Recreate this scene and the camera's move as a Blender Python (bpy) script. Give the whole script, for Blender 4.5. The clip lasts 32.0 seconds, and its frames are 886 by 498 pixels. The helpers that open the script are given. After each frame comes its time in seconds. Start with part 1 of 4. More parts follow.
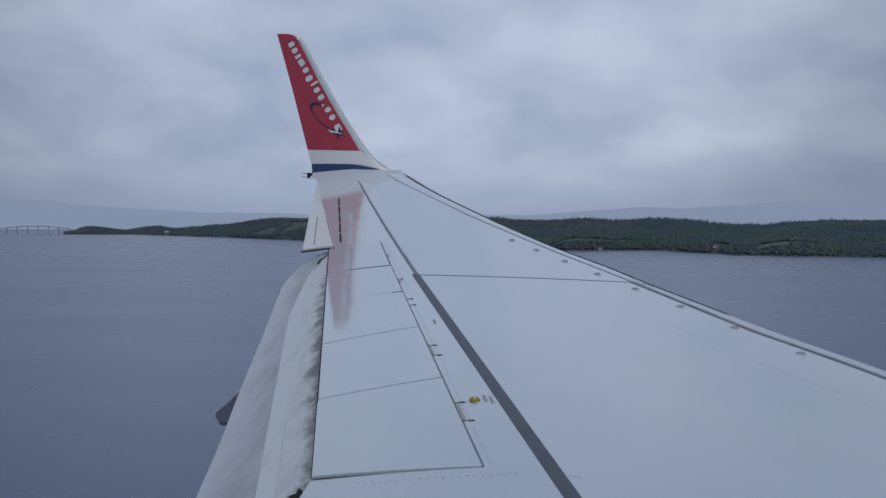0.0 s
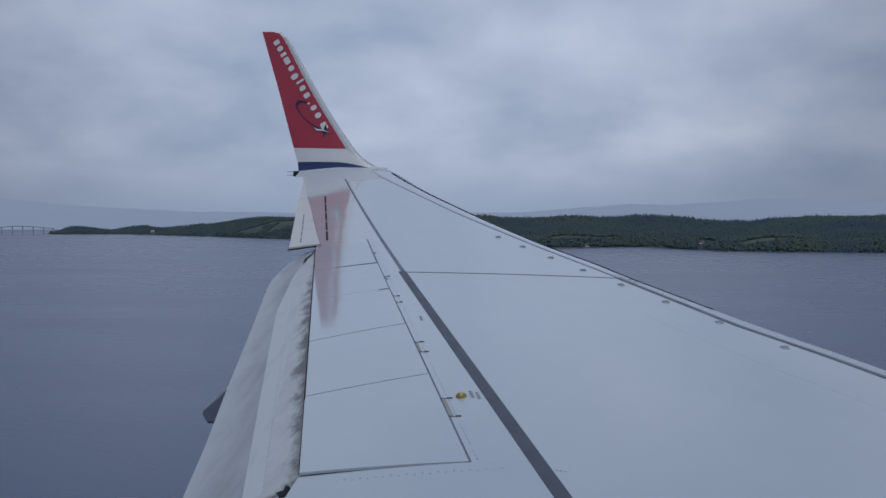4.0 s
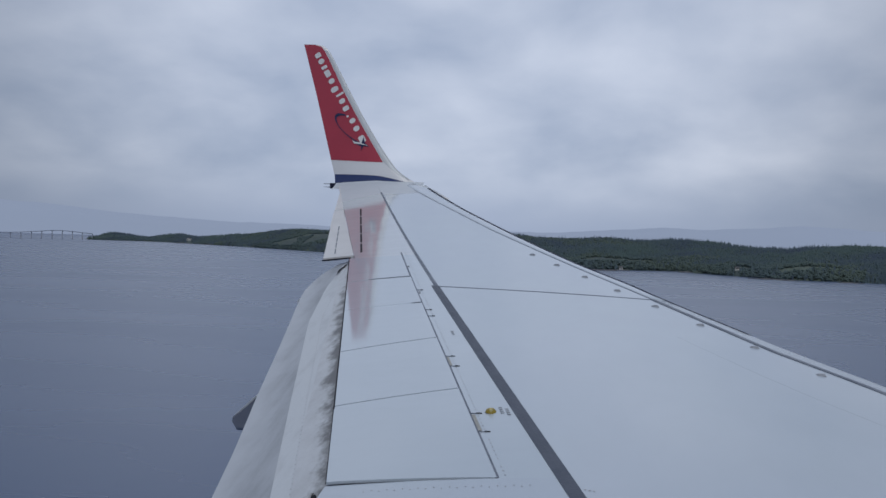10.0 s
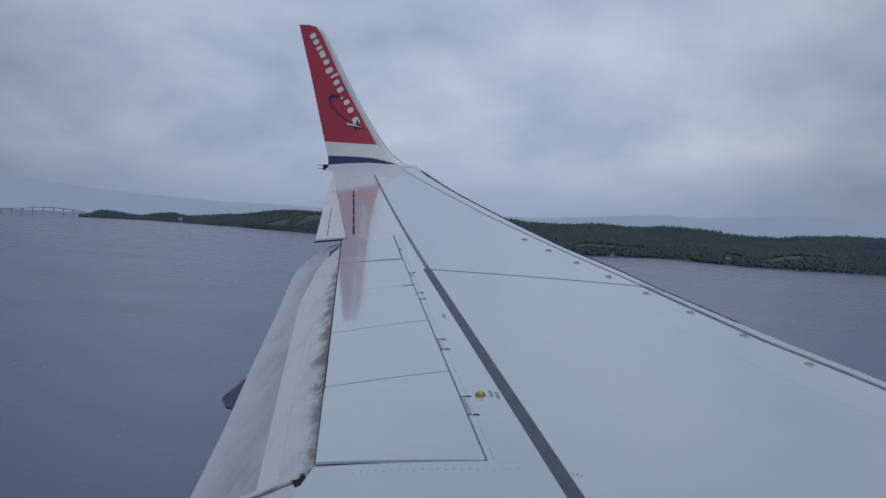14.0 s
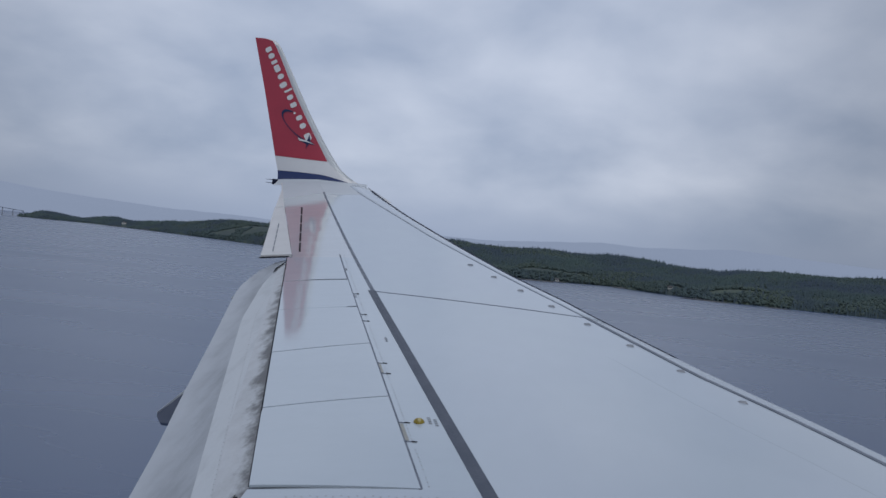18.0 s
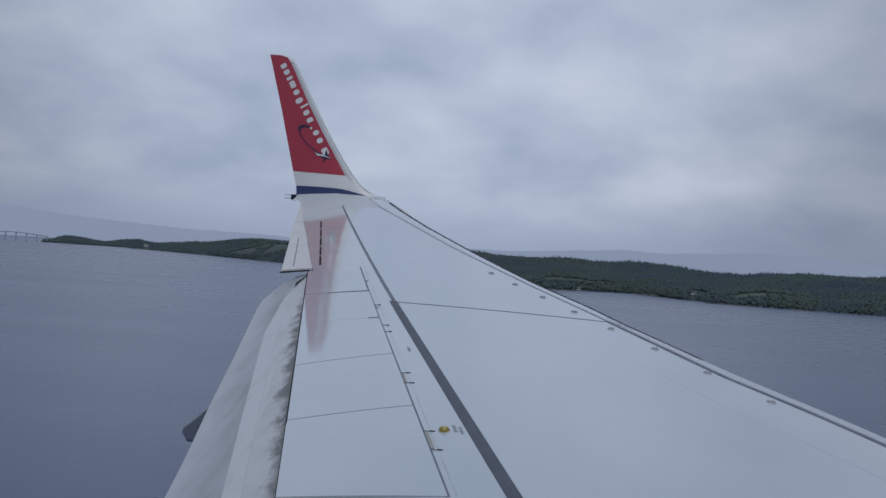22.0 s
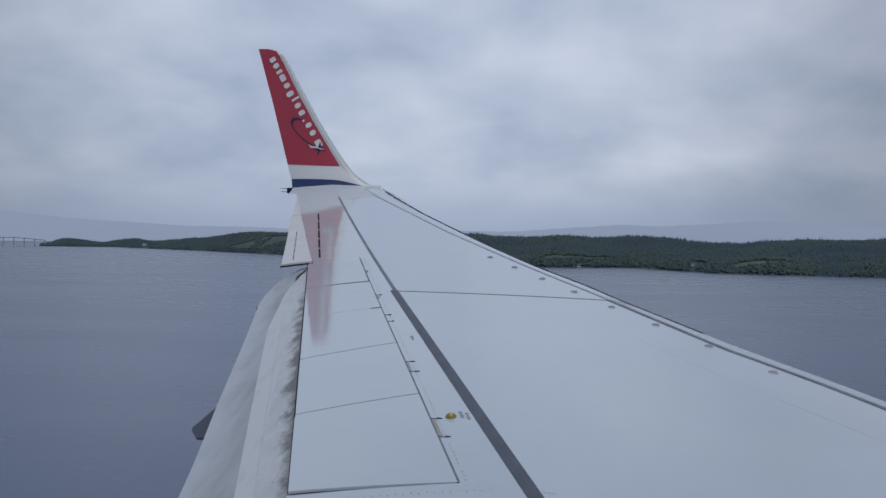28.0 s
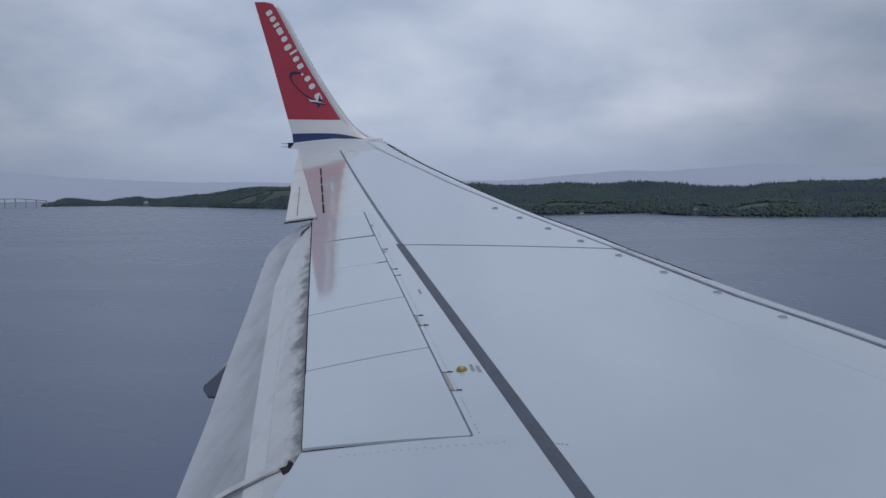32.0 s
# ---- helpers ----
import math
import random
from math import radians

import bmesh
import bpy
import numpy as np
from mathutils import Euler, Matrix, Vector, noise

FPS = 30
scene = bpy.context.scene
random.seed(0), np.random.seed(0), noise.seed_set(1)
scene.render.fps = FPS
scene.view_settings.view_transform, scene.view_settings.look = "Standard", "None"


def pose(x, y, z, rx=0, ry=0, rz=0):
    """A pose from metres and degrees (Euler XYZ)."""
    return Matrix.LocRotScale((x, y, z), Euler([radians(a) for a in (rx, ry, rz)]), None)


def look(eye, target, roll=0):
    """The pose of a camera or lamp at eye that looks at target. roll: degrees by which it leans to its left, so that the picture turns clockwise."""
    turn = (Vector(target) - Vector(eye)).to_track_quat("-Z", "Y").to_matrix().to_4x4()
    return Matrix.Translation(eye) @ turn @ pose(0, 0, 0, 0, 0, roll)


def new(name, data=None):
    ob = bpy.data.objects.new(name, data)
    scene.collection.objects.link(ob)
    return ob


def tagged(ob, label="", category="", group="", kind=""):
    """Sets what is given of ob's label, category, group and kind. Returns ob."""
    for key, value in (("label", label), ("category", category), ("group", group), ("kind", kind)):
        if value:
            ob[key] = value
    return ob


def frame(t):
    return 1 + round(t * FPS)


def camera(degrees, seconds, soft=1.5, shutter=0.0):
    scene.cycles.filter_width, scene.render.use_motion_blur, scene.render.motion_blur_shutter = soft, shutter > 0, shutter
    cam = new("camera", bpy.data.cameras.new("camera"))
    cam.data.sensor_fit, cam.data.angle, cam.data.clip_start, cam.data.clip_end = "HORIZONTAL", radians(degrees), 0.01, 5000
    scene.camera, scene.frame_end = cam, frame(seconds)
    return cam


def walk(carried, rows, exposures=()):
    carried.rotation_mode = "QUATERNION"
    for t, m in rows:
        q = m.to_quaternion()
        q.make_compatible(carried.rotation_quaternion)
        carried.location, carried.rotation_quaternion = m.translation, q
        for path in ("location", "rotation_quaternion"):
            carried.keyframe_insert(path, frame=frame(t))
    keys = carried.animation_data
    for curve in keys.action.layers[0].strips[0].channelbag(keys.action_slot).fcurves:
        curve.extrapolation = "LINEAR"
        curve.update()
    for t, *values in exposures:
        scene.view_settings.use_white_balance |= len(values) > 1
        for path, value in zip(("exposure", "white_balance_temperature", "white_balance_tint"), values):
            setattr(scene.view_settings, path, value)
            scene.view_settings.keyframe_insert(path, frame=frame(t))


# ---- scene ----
# Seat by a cabin window of an airliner: the wing outside, a fjord with wooded shores below.
cam = camera(50.0, 32.0, soft=1.5)
walk(cam, [
    (0.0, pose(-0.009, 0.013, 38.025, 88.36, -0.24, 7.80)),
    (0.5, pose(-0.000, -0.019, 38.022, 88.08, -0.27, 8.02)),
    (0.7, pose(-0.000, -0.016, 38.016, 87.96, -0.09, 7.61)),
    (1.0, pose(-0.000, -0.006, 38.007, 87.86, -0.62, 7.07)),
    (1.5, pose(-0.003, 0.002, 38.005, 87.48, -0.64, 6.34)),
    (2.0, pose(0.004, -0.014, 38.026, 87.35, 0.60, 6.23)),
    (2.5, pose(0.005, -0.014, 38.014, 87.96, 0.35, 6.50)),
    (4.5, pose(-0.004, -0.004, 38.018, 88.42, 0.11, 7.30)),
    (5.0, pose(-0.009, -0.001, 38.016, 88.78, 0.10, 7.94)),
    (5.5, pose(0.005, 0.002, 37.987, 88.89, -0.57, 8.56)),
    (6.0, pose(0.000, -0.006, 38.002, 88.76, -1.10, 8.48)),
    (6.5, pose(-0.022, 0.023, 38.021, 89.29, -0.57, 8.00)),
    (6.7, pose(-0.014, 0.010, 38.021, 89.81, -0.49, 8.46)),
    (7.0, pose(0.004, -0.013, 38.017, 89.97, -0.46, 8.40)),
    (7.5, pose(0.007, 0.002, 37.992, 89.57, -0.41, 9.09)),
    (8.0, pose(0.005, 0.015, 38.001, 89.10, -0.54, 9.15)),
    (8.5, pose(0.003, -0.004, 38.006, 88.54, -1.65, 9.05)),
    (9.0, pose(-0.011, 0.005, 38.028, 88.53, -1.33, 8.82)),
    (9.5, pose(-0.008, 0.004, 38.006, 89.40, -1.46, 8.70)),
    (10.0, pose(-0.009, 0.002, 37.995, 89.25, -1.78, 9.05)),
    (10.5, pose(-0.011, -0.007, 38.020, 88.67, -1.92, 8.47)),
    (11.0, pose(-0.006, -0.006, 37.989, 88.29, -1.96, 7.51)),
    (11.5, pose(0.002, -0.014, 37.994, 87.56, -1.75, 7.04)),
    (12.0, pose(0.000, -0.001, 37.998, 87.04, -1.58, 6.98)),
    (12.5, pose(-0.006, 0.003, 38.014, 86.91, -0.79, 6.79)),
    (13.0, pose(-0.017, 0.017, 38.019, 87.43, -2.27, 7.41)),
    (13.5, pose(-0.013, 0.001, 38.020, 88.16, -2.14, 7.95)),
    (14.0, pose(-0.010, -0.006, 37.993, 88.28, -2.76, 8.59)),
    (14.5, pose(-0.002, -0.006, 37.991, 88.42, -2.79, 8.48)),
    (16.5, pose(0.011, -0.020, 38.018, 88.74, -4.11, 7.71)),
    (17.0, pose(0.007, 0.004, 38.014, 89.12, -4.65, 6.55)),
    (17.5, pose(0.003, -0.005, 38.025, 89.25, -4.95, 5.77)),
    (18.0, pose(-0.008, -0.017, 38.039, 89.64, -5.51, 5.42)),
    (18.5, pose(-0.002, -0.013, 38.027, 90.33, -5.25, 5.59)),
    (19.0, pose(0.005, -0.028, 38.029, 90.22, -5.08, 5.82)),
    (19.5, pose(-0.002, -0.012, 38.029, 90.03, -4.41, 5.58)),
    (19.7, pose(0.009, -0.011, 38.016, 90.26, -4.09, 5.93)),
    (20.0, pose(0.030, -0.010, 37.993, 91.46, -4.23, 7.05)),
    (20.2, pose(0.026, -0.008, 37.993, 91.87, -5.35, 6.78)),
    (20.5, pose(0.013, -0.006, 37.994, 92.35, -5.39, 6.59)),
    (20.7, pose(0.004, -0.008, 37.982, 92.41, -5.34, 6.12)),
    (21.0, pose(-0.003, -0.011, 37.961, 92.26, -4.64, 6.23)),
    (21.5, pose(0.019, -0.009, 37.986, 91.26, -4.33, 7.23)),
    (22.0, pose(-0.003, 0.006, 38.005, 90.29, -3.72, 6.66)),
    (22.5, pose(-0.004, -0.008, 38.024, 90.17, -3.20, 7.24)),
    (23.0, pose(0.006, -0.037, 38.045, 88.59, -2.60, 6.16)),
    (23.2, pose(0.005, -0.030, 38.041, 88.53, -1.86, 5.83)),
    (23.5, pose(0.002, -0.018, 38.029, 88.21, -1.90, 5.85)),
    (24.0, pose(0.004, -0.027, 38.024, 88.07, -1.53, 6.08)),
    (24.5, pose(0.003, -0.024, 38.030, 88.73, -1.70, 6.12)),
    (26.5, pose(0.002, -0.032, 38.041, 89.47, -1.14, 6.46)),
    (27.0, pose(-0.004, -0.020, 38.026, 89.54, -1.19, 6.49)),
    (27.5, pose(0.002, -0.021, 38.021, 89.02, -1.11, 6.57)),
    (28.0, pose(0.005, -0.041, 38.035, 89.32, -0.84, 6.57)),
    (28.5, pose(-0.015, -0.013, 38.019, 89.71, -1.44, 6.47)),
    (29.0, pose(-0.000, -0.008, 38.021, 89.10, -1.54, 6.49)),
    (29.5, pose(0.003, -0.014, 38.017, 88.19, -1.06, 6.21)),
    (30.0, pose(0.005, -0.017, 38.031, 87.68, -0.56, 6.15)),
    (30.5, pose(-0.011, -0.011, 38.042, 86.43, -0.61, 6.32)),
    (30.7, pose(-0.014, -0.012, 38.051, 86.46, -0.34, 6.36)),
    (31.0, pose(-0.015, -0.014, 38.061, 86.68, -0.46, 6.40)),
    (31.5, pose(-0.019, -0.007, 38.052, 87.07, 0.17, 6.61)),
    (32.0, pose(-0.028, -0.001, 38.053, 86.33, 0.63, 6.66)),
], exposures=[(0.0, -0.16, 6470, 10), (2.0, -0.25, 6350, 10), (6.0, -0.26, 6380, 10), (9.0, 0.0, 6640, 10), (11.0, -0.08, 6600, 10), (13.0, -0.20, 6440, 10), (17.0, -0.13, 6580, 10), (19.0, -0.07, 6630, 10), (22.0, -0.14, 6600, 10), (24.0, -0.02, 6630, 10), (28.0, -0.04, 6670, 10), (30.0, -0.03, 6640, 10), (32.0, -0.10, 6620, 10)])

# ---- sky and sun ----
SUN_UP, SUN_TURN = radians(44), radians(168)
world = bpy.data.worlds.new("overcast_sky")
scene.world = world
world.use_nodes = True
wn, wl = world.node_tree.nodes, world.node_tree.links
wn.clear()


def wnode(kind, **values):
    n = wn.new(kind)
    for key, value in values.items():
        n.inputs[key].default_value = value
    return n


def wmath(op, a, b=None):
    n = wn.new("ShaderNodeMath")
    n.operation = op
    for i, s in enumerate((a, b)):
        if s is None:
            continue
        if isinstance(s, (int, float)):
            n.inputs[i].default_value = s
        else:
            wl.new(s, n.inputs[i])
    return n.outputs[0]


sky = wn.new("ShaderNodeTexSky")
sky.sky_type, sky.sun_disc, sky.sun_elevation, sky.sun_rotation = "NISHITA", False, SUN_UP, SUN_TURN
coord = wn.new("ShaderNodeTexCoord")
split = wn.new("ShaderNodeSeparateXYZ")
wl.new(coord.outputs["Generated"], split.inputs[0])
up = wmath("MAXIMUM", split.outputs[2], 0.0)
lift = wmath("ADD", up, 0.42)
flat = wn.new("ShaderNodeCombineXYZ")
wl.new(wmath("DIVIDE", split.outputs[0], lift), flat.inputs[0])
wl.new(wmath("DIVIDE", split.outputs[1], lift), flat.inputs[1])
banks = wnode("ShaderNodeTexNoise", Scale=2.9, Detail=7.0, Roughness=0.47, Distortion=0.12)
wl.new(flat.outputs[0], banks.inputs["Vector"])
broad = wnode("ShaderNodeTexNoise", Scale=0.9, Detail=2.0, Roughness=0.5)
wl.new(flat.outputs[0], broad.inputs["Vector"])
mixed = wmath("ADD", wmath("MULTIPLY", banks.outputs["Fac"], 0.62), wmath("MULTIPLY", broad.outputs["Fac"], 0.38))
cloud = wn.new("ShaderNodeValToRGB")
cloud.color_ramp.elements[0].position, cloud.color_ramp.elements[0].color = 0.36, (0.260, 0.323, 0.450, 1)
cloud.color_ramp.elements[1].position, cloud.color_ramp.elements[1].color = 0.62, (0.482, 0.539, 0.660, 1)
wl.new(mixed, cloud.inputs["Fac"])
haze = wn.new("ShaderNodeMapRange")
haze.inputs["From Min"].default_value, haze.inputs["From Max"].default_value = 0.0, 0.085
haze.interpolation_type = "SMOOTHSTEP"
wl.new(up, haze.inputs["Value"])
veil = wn.new("ShaderNodeMix")
veil.data_type = "RGBA"
veil.inputs["A"].default_value = (0.275, 0.338, 0.472, 1)
wl.new(haze.outputs["Result"], veil.inputs["Factor"])
wl.new(cloud.outputs["Color"], veil.inputs["B"])
dim = wn.new("ShaderNodeBackground")
wl.new(sky.outputs["Color"], dim.inputs["Color"])
dim.inputs["Strength"].default_value = 0.05
deck = wn.new("ShaderNodeBackground")
wl.new(veil.outputs["Result"], deck.inputs["Color"])
zenith = wn.new("ShaderNodeMapRange")
zenith.inputs["From Min"].default_value, zenith.inputs["From Max"].default_value = 0.25, 0.9
zenith.inputs["To Min"].default_value, zenith.inputs["To Max"].default_value = 1.0, 1.04
wl.new(up, zenith.inputs["Value"])
# the cloud deck is thinnest, and so brightest, over the fjord
towards = wn.new("ShaderNodeVectorMath")
towards.operation = "DOT_PRODUCT"
wl.new(coord.outputs["Generated"], towards.inputs[0])
towards.inputs[1].default_value = (math.sin(radians(-9)) * math.cos(radians(15)), math.cos(radians(-9)) * math.cos(radians(15)), math.sin(radians(15)))
thin = wn.new("ShaderNodeMapRange")
thin.interpolation_type = "SMOOTHSTEP"
thin.inputs["From Min"].default_value, thin.inputs["From Max"].default_value = 0.86, 1.0
thin.inputs["To Min"].default_value, thin.inputs["To Max"].default_value = 0.87, 1.30
wl.new(towards.outputs["Value"], thin.inputs["Value"])
wl.new(wmath("MULTIPLY", zenith.outputs["Result"], thin.outputs["Result"]), deck.inputs["Strength"])
cover = wnode("ShaderNodeMixShader", Fac=0.95)
wl.new(dim.outputs[0], cover.inputs[1])
wl.new(deck.outputs[0], cover.inputs[2])
wout = wn.new("ShaderNodeOutputWorld")
wl.new(cover.outputs[0], wout.inputs["Surface"])

sun = new("sun", bpy.data.lights.new("sun", "SUN"))
sun.data.energy, sun.data.angle, sun.data.color = 0.65, radians(30), (1.0, 0.98, 0.95)
sun.matrix_world = look((0, 0, 400), Vector((0, 0, 400)) - Vector((math.sin(SUN_TURN) * math.cos(SUN_UP), math.cos(SUN_TURN) * math.cos(SUN_UP), math.sin(SUN_UP))))


# ---- materials ----
def material(name, colour, rough=0.5, metal=0.0, second=None, scale=4.0, stretch=(1, 1, 1), bump=0.0, bump_scale=40.0, coat=0.0,
             contrast=(0.35, 0.65), fine=0.0, rough_var=0.0, island=0.0, spec=0.5):
    """Principled surface; its colour drifts to a second one over noise at two scales, with fine relief."""
    m = bpy.data.materials.new(name)
    m.use_nodes = True
    n, l = m.node_tree.nodes, m.node_tree.links
    p = n["Principled BSDF"]
    p.inputs["Base Color"].default_value = (*colour, 1)
    p.inputs["Roughness"].default_value, p.inputs["Metallic"].default_value = rough, metal
    p.inputs["Coat Weight"].default_value = coat
    p.inputs["Coat Roughness"].default_value = 0.06
    p.inputs["Specular IOR Level"].default_value = spec
    tc, mp = n.new("ShaderNodeTexCoord"), n.new("ShaderNodeMapping")
    mp.inputs["Scale"].default_value = stretch
    l.new(tc.outputs["Object"], mp.inputs[0])
    if second:
        a = n.new("ShaderNodeTexNoise")
        a.inputs["Scale"].default_value, a.inputs["Detail"].default_value, a.inputs["Roughness"].default_value = scale, 6, 0.6
        l.new(mp.outputs[0], a.inputs["Vector"])
        r = n.new("ShaderNodeMapRange")
        r.inputs["From Min"].default_value, r.inputs["From Max"].default_value = contrast
        l.new(a.outputs["Fac"], r.inputs["Value"])
        mix = n.new("ShaderNodeMix")
        mix.data_type = "RGBA"
        mix.inputs["A"].default_value, mix.inputs["B"].default_value = (*colour, 1), (*second, 1)
        l.new(r.outputs["Result"], mix.inputs["Factor"])
        last = mix.outputs["Result"]
        if fine or island:
            hsv = n.new("ShaderNodeHueSaturation")
            l.new(last, hsv.inputs["Color"])
            if island:
                g = n.new("ShaderNodeNewGeometry")
                src = g.outputs["Random Per Island"]
            else:
                b = n.new("ShaderNodeTexNoise")
                b.inputs["Scale"].default_value, b.inputs["Detail"].default_value = scale * 12, 4
                l.new(mp.outputs[0], b.inputs["Vector"])
                src = b.outputs["Fac"]
            v = n.new("ShaderNodeMapRange")
            amount = fine + island
            v.inputs["To Min"].default_value, v.inputs["To Max"].default_value = 1 - amount, 1 + amount
            l.new(src, v.inputs["Value"])
            l.new(v.outputs["Result"], hsv.inputs["Value"])
            last = hsv.outputs["Color"]
        l.new(last, p.inputs["Base Color"])
        if rough_var:
            rv = n.new("ShaderNodeMapRange")
            rv.inputs["To Min"].default_value, rv.inputs["To Max"].default_value = rough, rough + rough_var
            l.new(a.outputs["Fac"], rv.inputs["Value"])
            l.new(rv.outputs["Result"], p.inputs["Roughness"])
    if bump:
        c = n.new("ShaderNodeTexNoise")
        c.inputs["Scale"].default_value, c.inputs["Detail"].default_value = bump_scale, 5
        l.new(mp.outputs[0], c.inputs["Vector"])
        bp = n.new("ShaderNodeBump")
        bp.inputs["Strength"].default_value, bp.inputs["Distance"].default_value = bump, 0.02
        l.new(c.outputs["Fac"], bp.inputs["Height"])
        l.new(bp.outputs[0], p.inputs["Normal"])
    return m


# the large drift towards lavender paints sky reflections into the white
PAINT = material("white_gloss_paint", (0.572, 0.650, 0.706), 0.05, second=(0.540, 0.606, 0.700), scale=0.45, stretch=(1, 0.5, 1), fine=0.03, rough_var=0.05, contrast=(0.3, 0.8), bump=0.05, bump_scale=0.9, coat=0.6)
SPOILER = material("white_panel_paint", (0.582, 0.660, 0.730), 0.04, second=(0.548, 0.624, 0.692), scale=1.1, stretch=(0.5, 1, 1), fine=0.02, rough_var=0.06, bump=0.16, bump_scale=2.8, contrast=(0.3, 0.8), coat=0.6)
EDGE = material("polished_edge", (0.60, 0.66, 0.72), 0.22, 0.12, second=(0.54, 0.595, 0.655), scale=3, rough_var=0.1)
DARKEDGE = material("dark_navy_edge", (0.018, 0.022, 0.05), 0.6, second=(0.03, 0.035, 0.06), scale=6, spec=0.15)
STRIPE = material("grey_walkway_stripe", (0.070, 0.086, 0.120), 0.5, second=(0.096, 0.112, 0.148), scale=5, fine=0.1, bump=0.15, bump_scale=120)
GAP = material("dark_gap_and_seal", (0.018, 0.020, 0.026), 0.8, second=(0.035, 0.037, 0.045), scale=9, spec=0.1)
LINE = material("grey_joint_seal", (0.155, 0.178, 0.225), 0.6, second=(0.225, 0.25, 0.30), scale=7)
OUTER = material("mirror_gloss_paint", (0.63, 0.678, 0.725), 0.02, second=(0.595, 0.64, 0.688), scale=1.1, stretch=(0.5, 1, 1), fine=0.02, rough_var=0.05, contrast=(0.3, 0.8), bump=0.30, bump_scale=3.2, coat=0.6)
# pale satin tone stands for the mirrored white of the winglet
SATIN = material("satin_reflection_white", (0.66, 0.705, 0.75), 0.34, second=(0.62, 0.665, 0.71), scale=1.4, fine=0.03, rough_var=0.1, spec=0.4)
SEAL = material("beige_sealant", (0.42, 0.42, 0.385), 0.5, second=(0.35, 0.35, 0.32), scale=12, fine=0.1)
MATT = material("matt_white_paint", (0.76, 0.765, 0.77), 0.55, second=(0.70, 0.705, 0.71), scale=2.0, fine=0.03)
HAIR = material("fine_seam_seal", (0.47, 0.515, 0.565), 0.08, second=(0.53, 0.58, 0.635), scale=5, coat=0.6)
FLAPW = material("weathered_flap_paint", (0.63, 0.67, 0.705), 0.35, second=(0.50, 0.53, 0.555), scale=3.4, stretch=(2.2, 0.6, 1), contrast=(0.5, 0.8), fine=0.06, rough_var=0.2)
FLAPG = material("grey_flap_and_sheen", (0.45, 0.485, 0.53), 0.38, second=(0.325, 0.35, 0.385), scale=3.2, stretch=(2.4, 0.4, 1), contrast=(0.40, 0.70), fine=0.07, rough_var=0.2)
# soot that gathers along the flap's nose and thins out behind it, with the cove gap's shadow painted in, in wing
# coordinates
GRIME = material("soot_and_shade_nose", (0.62, 0.652, 0.685), 0.42, second=(0.53, 0.555, 0.58), scale=6.0, stretch=(1.6, 0.7, 1), contrast=(0.4, 0.7), fine=0.08)
gn, gl = GRIME.node_tree.nodes, GRIME.node_tree.links


def gmath(op, *terms):
    n = gn.new("ShaderNodeMath")
    n.operation = op
    for i, t in enumerate(terms):
        if isinstance(t, (int, float)):
            n.inputs[i].default_value = t
        else:
            gl.new(t, n.inputs[i])
    return n.outputs[0]


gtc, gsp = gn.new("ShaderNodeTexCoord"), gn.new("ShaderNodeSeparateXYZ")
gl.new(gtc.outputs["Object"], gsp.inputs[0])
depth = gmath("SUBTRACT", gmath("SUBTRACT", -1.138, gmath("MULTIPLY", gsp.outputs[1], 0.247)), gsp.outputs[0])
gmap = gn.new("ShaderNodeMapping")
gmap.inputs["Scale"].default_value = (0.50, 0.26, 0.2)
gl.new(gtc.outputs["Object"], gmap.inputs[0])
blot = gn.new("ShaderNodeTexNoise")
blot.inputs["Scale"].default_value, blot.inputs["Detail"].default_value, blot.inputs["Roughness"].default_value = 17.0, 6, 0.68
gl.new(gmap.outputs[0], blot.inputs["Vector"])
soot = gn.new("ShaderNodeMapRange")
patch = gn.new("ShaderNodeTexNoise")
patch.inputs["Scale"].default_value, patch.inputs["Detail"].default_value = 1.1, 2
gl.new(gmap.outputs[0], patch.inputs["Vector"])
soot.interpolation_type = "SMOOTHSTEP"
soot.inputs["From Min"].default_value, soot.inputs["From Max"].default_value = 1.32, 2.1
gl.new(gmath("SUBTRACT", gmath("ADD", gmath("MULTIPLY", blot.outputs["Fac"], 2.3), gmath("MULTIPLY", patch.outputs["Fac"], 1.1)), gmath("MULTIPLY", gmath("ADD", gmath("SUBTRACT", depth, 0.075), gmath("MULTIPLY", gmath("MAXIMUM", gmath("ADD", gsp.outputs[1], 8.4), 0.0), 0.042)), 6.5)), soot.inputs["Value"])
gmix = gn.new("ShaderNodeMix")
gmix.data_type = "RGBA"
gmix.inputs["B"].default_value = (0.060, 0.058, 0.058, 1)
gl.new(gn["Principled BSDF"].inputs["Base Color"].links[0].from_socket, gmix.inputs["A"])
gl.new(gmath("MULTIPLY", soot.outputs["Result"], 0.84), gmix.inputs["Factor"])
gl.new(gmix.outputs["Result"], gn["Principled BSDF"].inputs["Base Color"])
# sky sheen painted into the rear flap: paler and bluer towards its trailing edge
rn, rl = FLAPG.node_tree.nodes, FLAPG.node_tree.links
rtc, rsp = rn.new("ShaderNodeTexCoord"), rn.new("ShaderNodeSeparateXYZ")
rl.new(rtc.outputs["Object"], rsp.inputs[0])
line = rn.new("ShaderNodeMath")
line.operation = "MULTIPLY_ADD"
line.inputs[1].default_value, line.inputs[2].default_value = 0.1977, 1.323
rl.new(rsp.outputs[1], line.inputs[0])
chord = rn.new("ShaderNodeMath")
chord.operation = "ADD"
rl.new(rsp.outputs[0], chord.inputs[0])
rl.new(line.outputs[0], chord.inputs[1])
wisp = rn.new("ShaderNodeTexNoise")
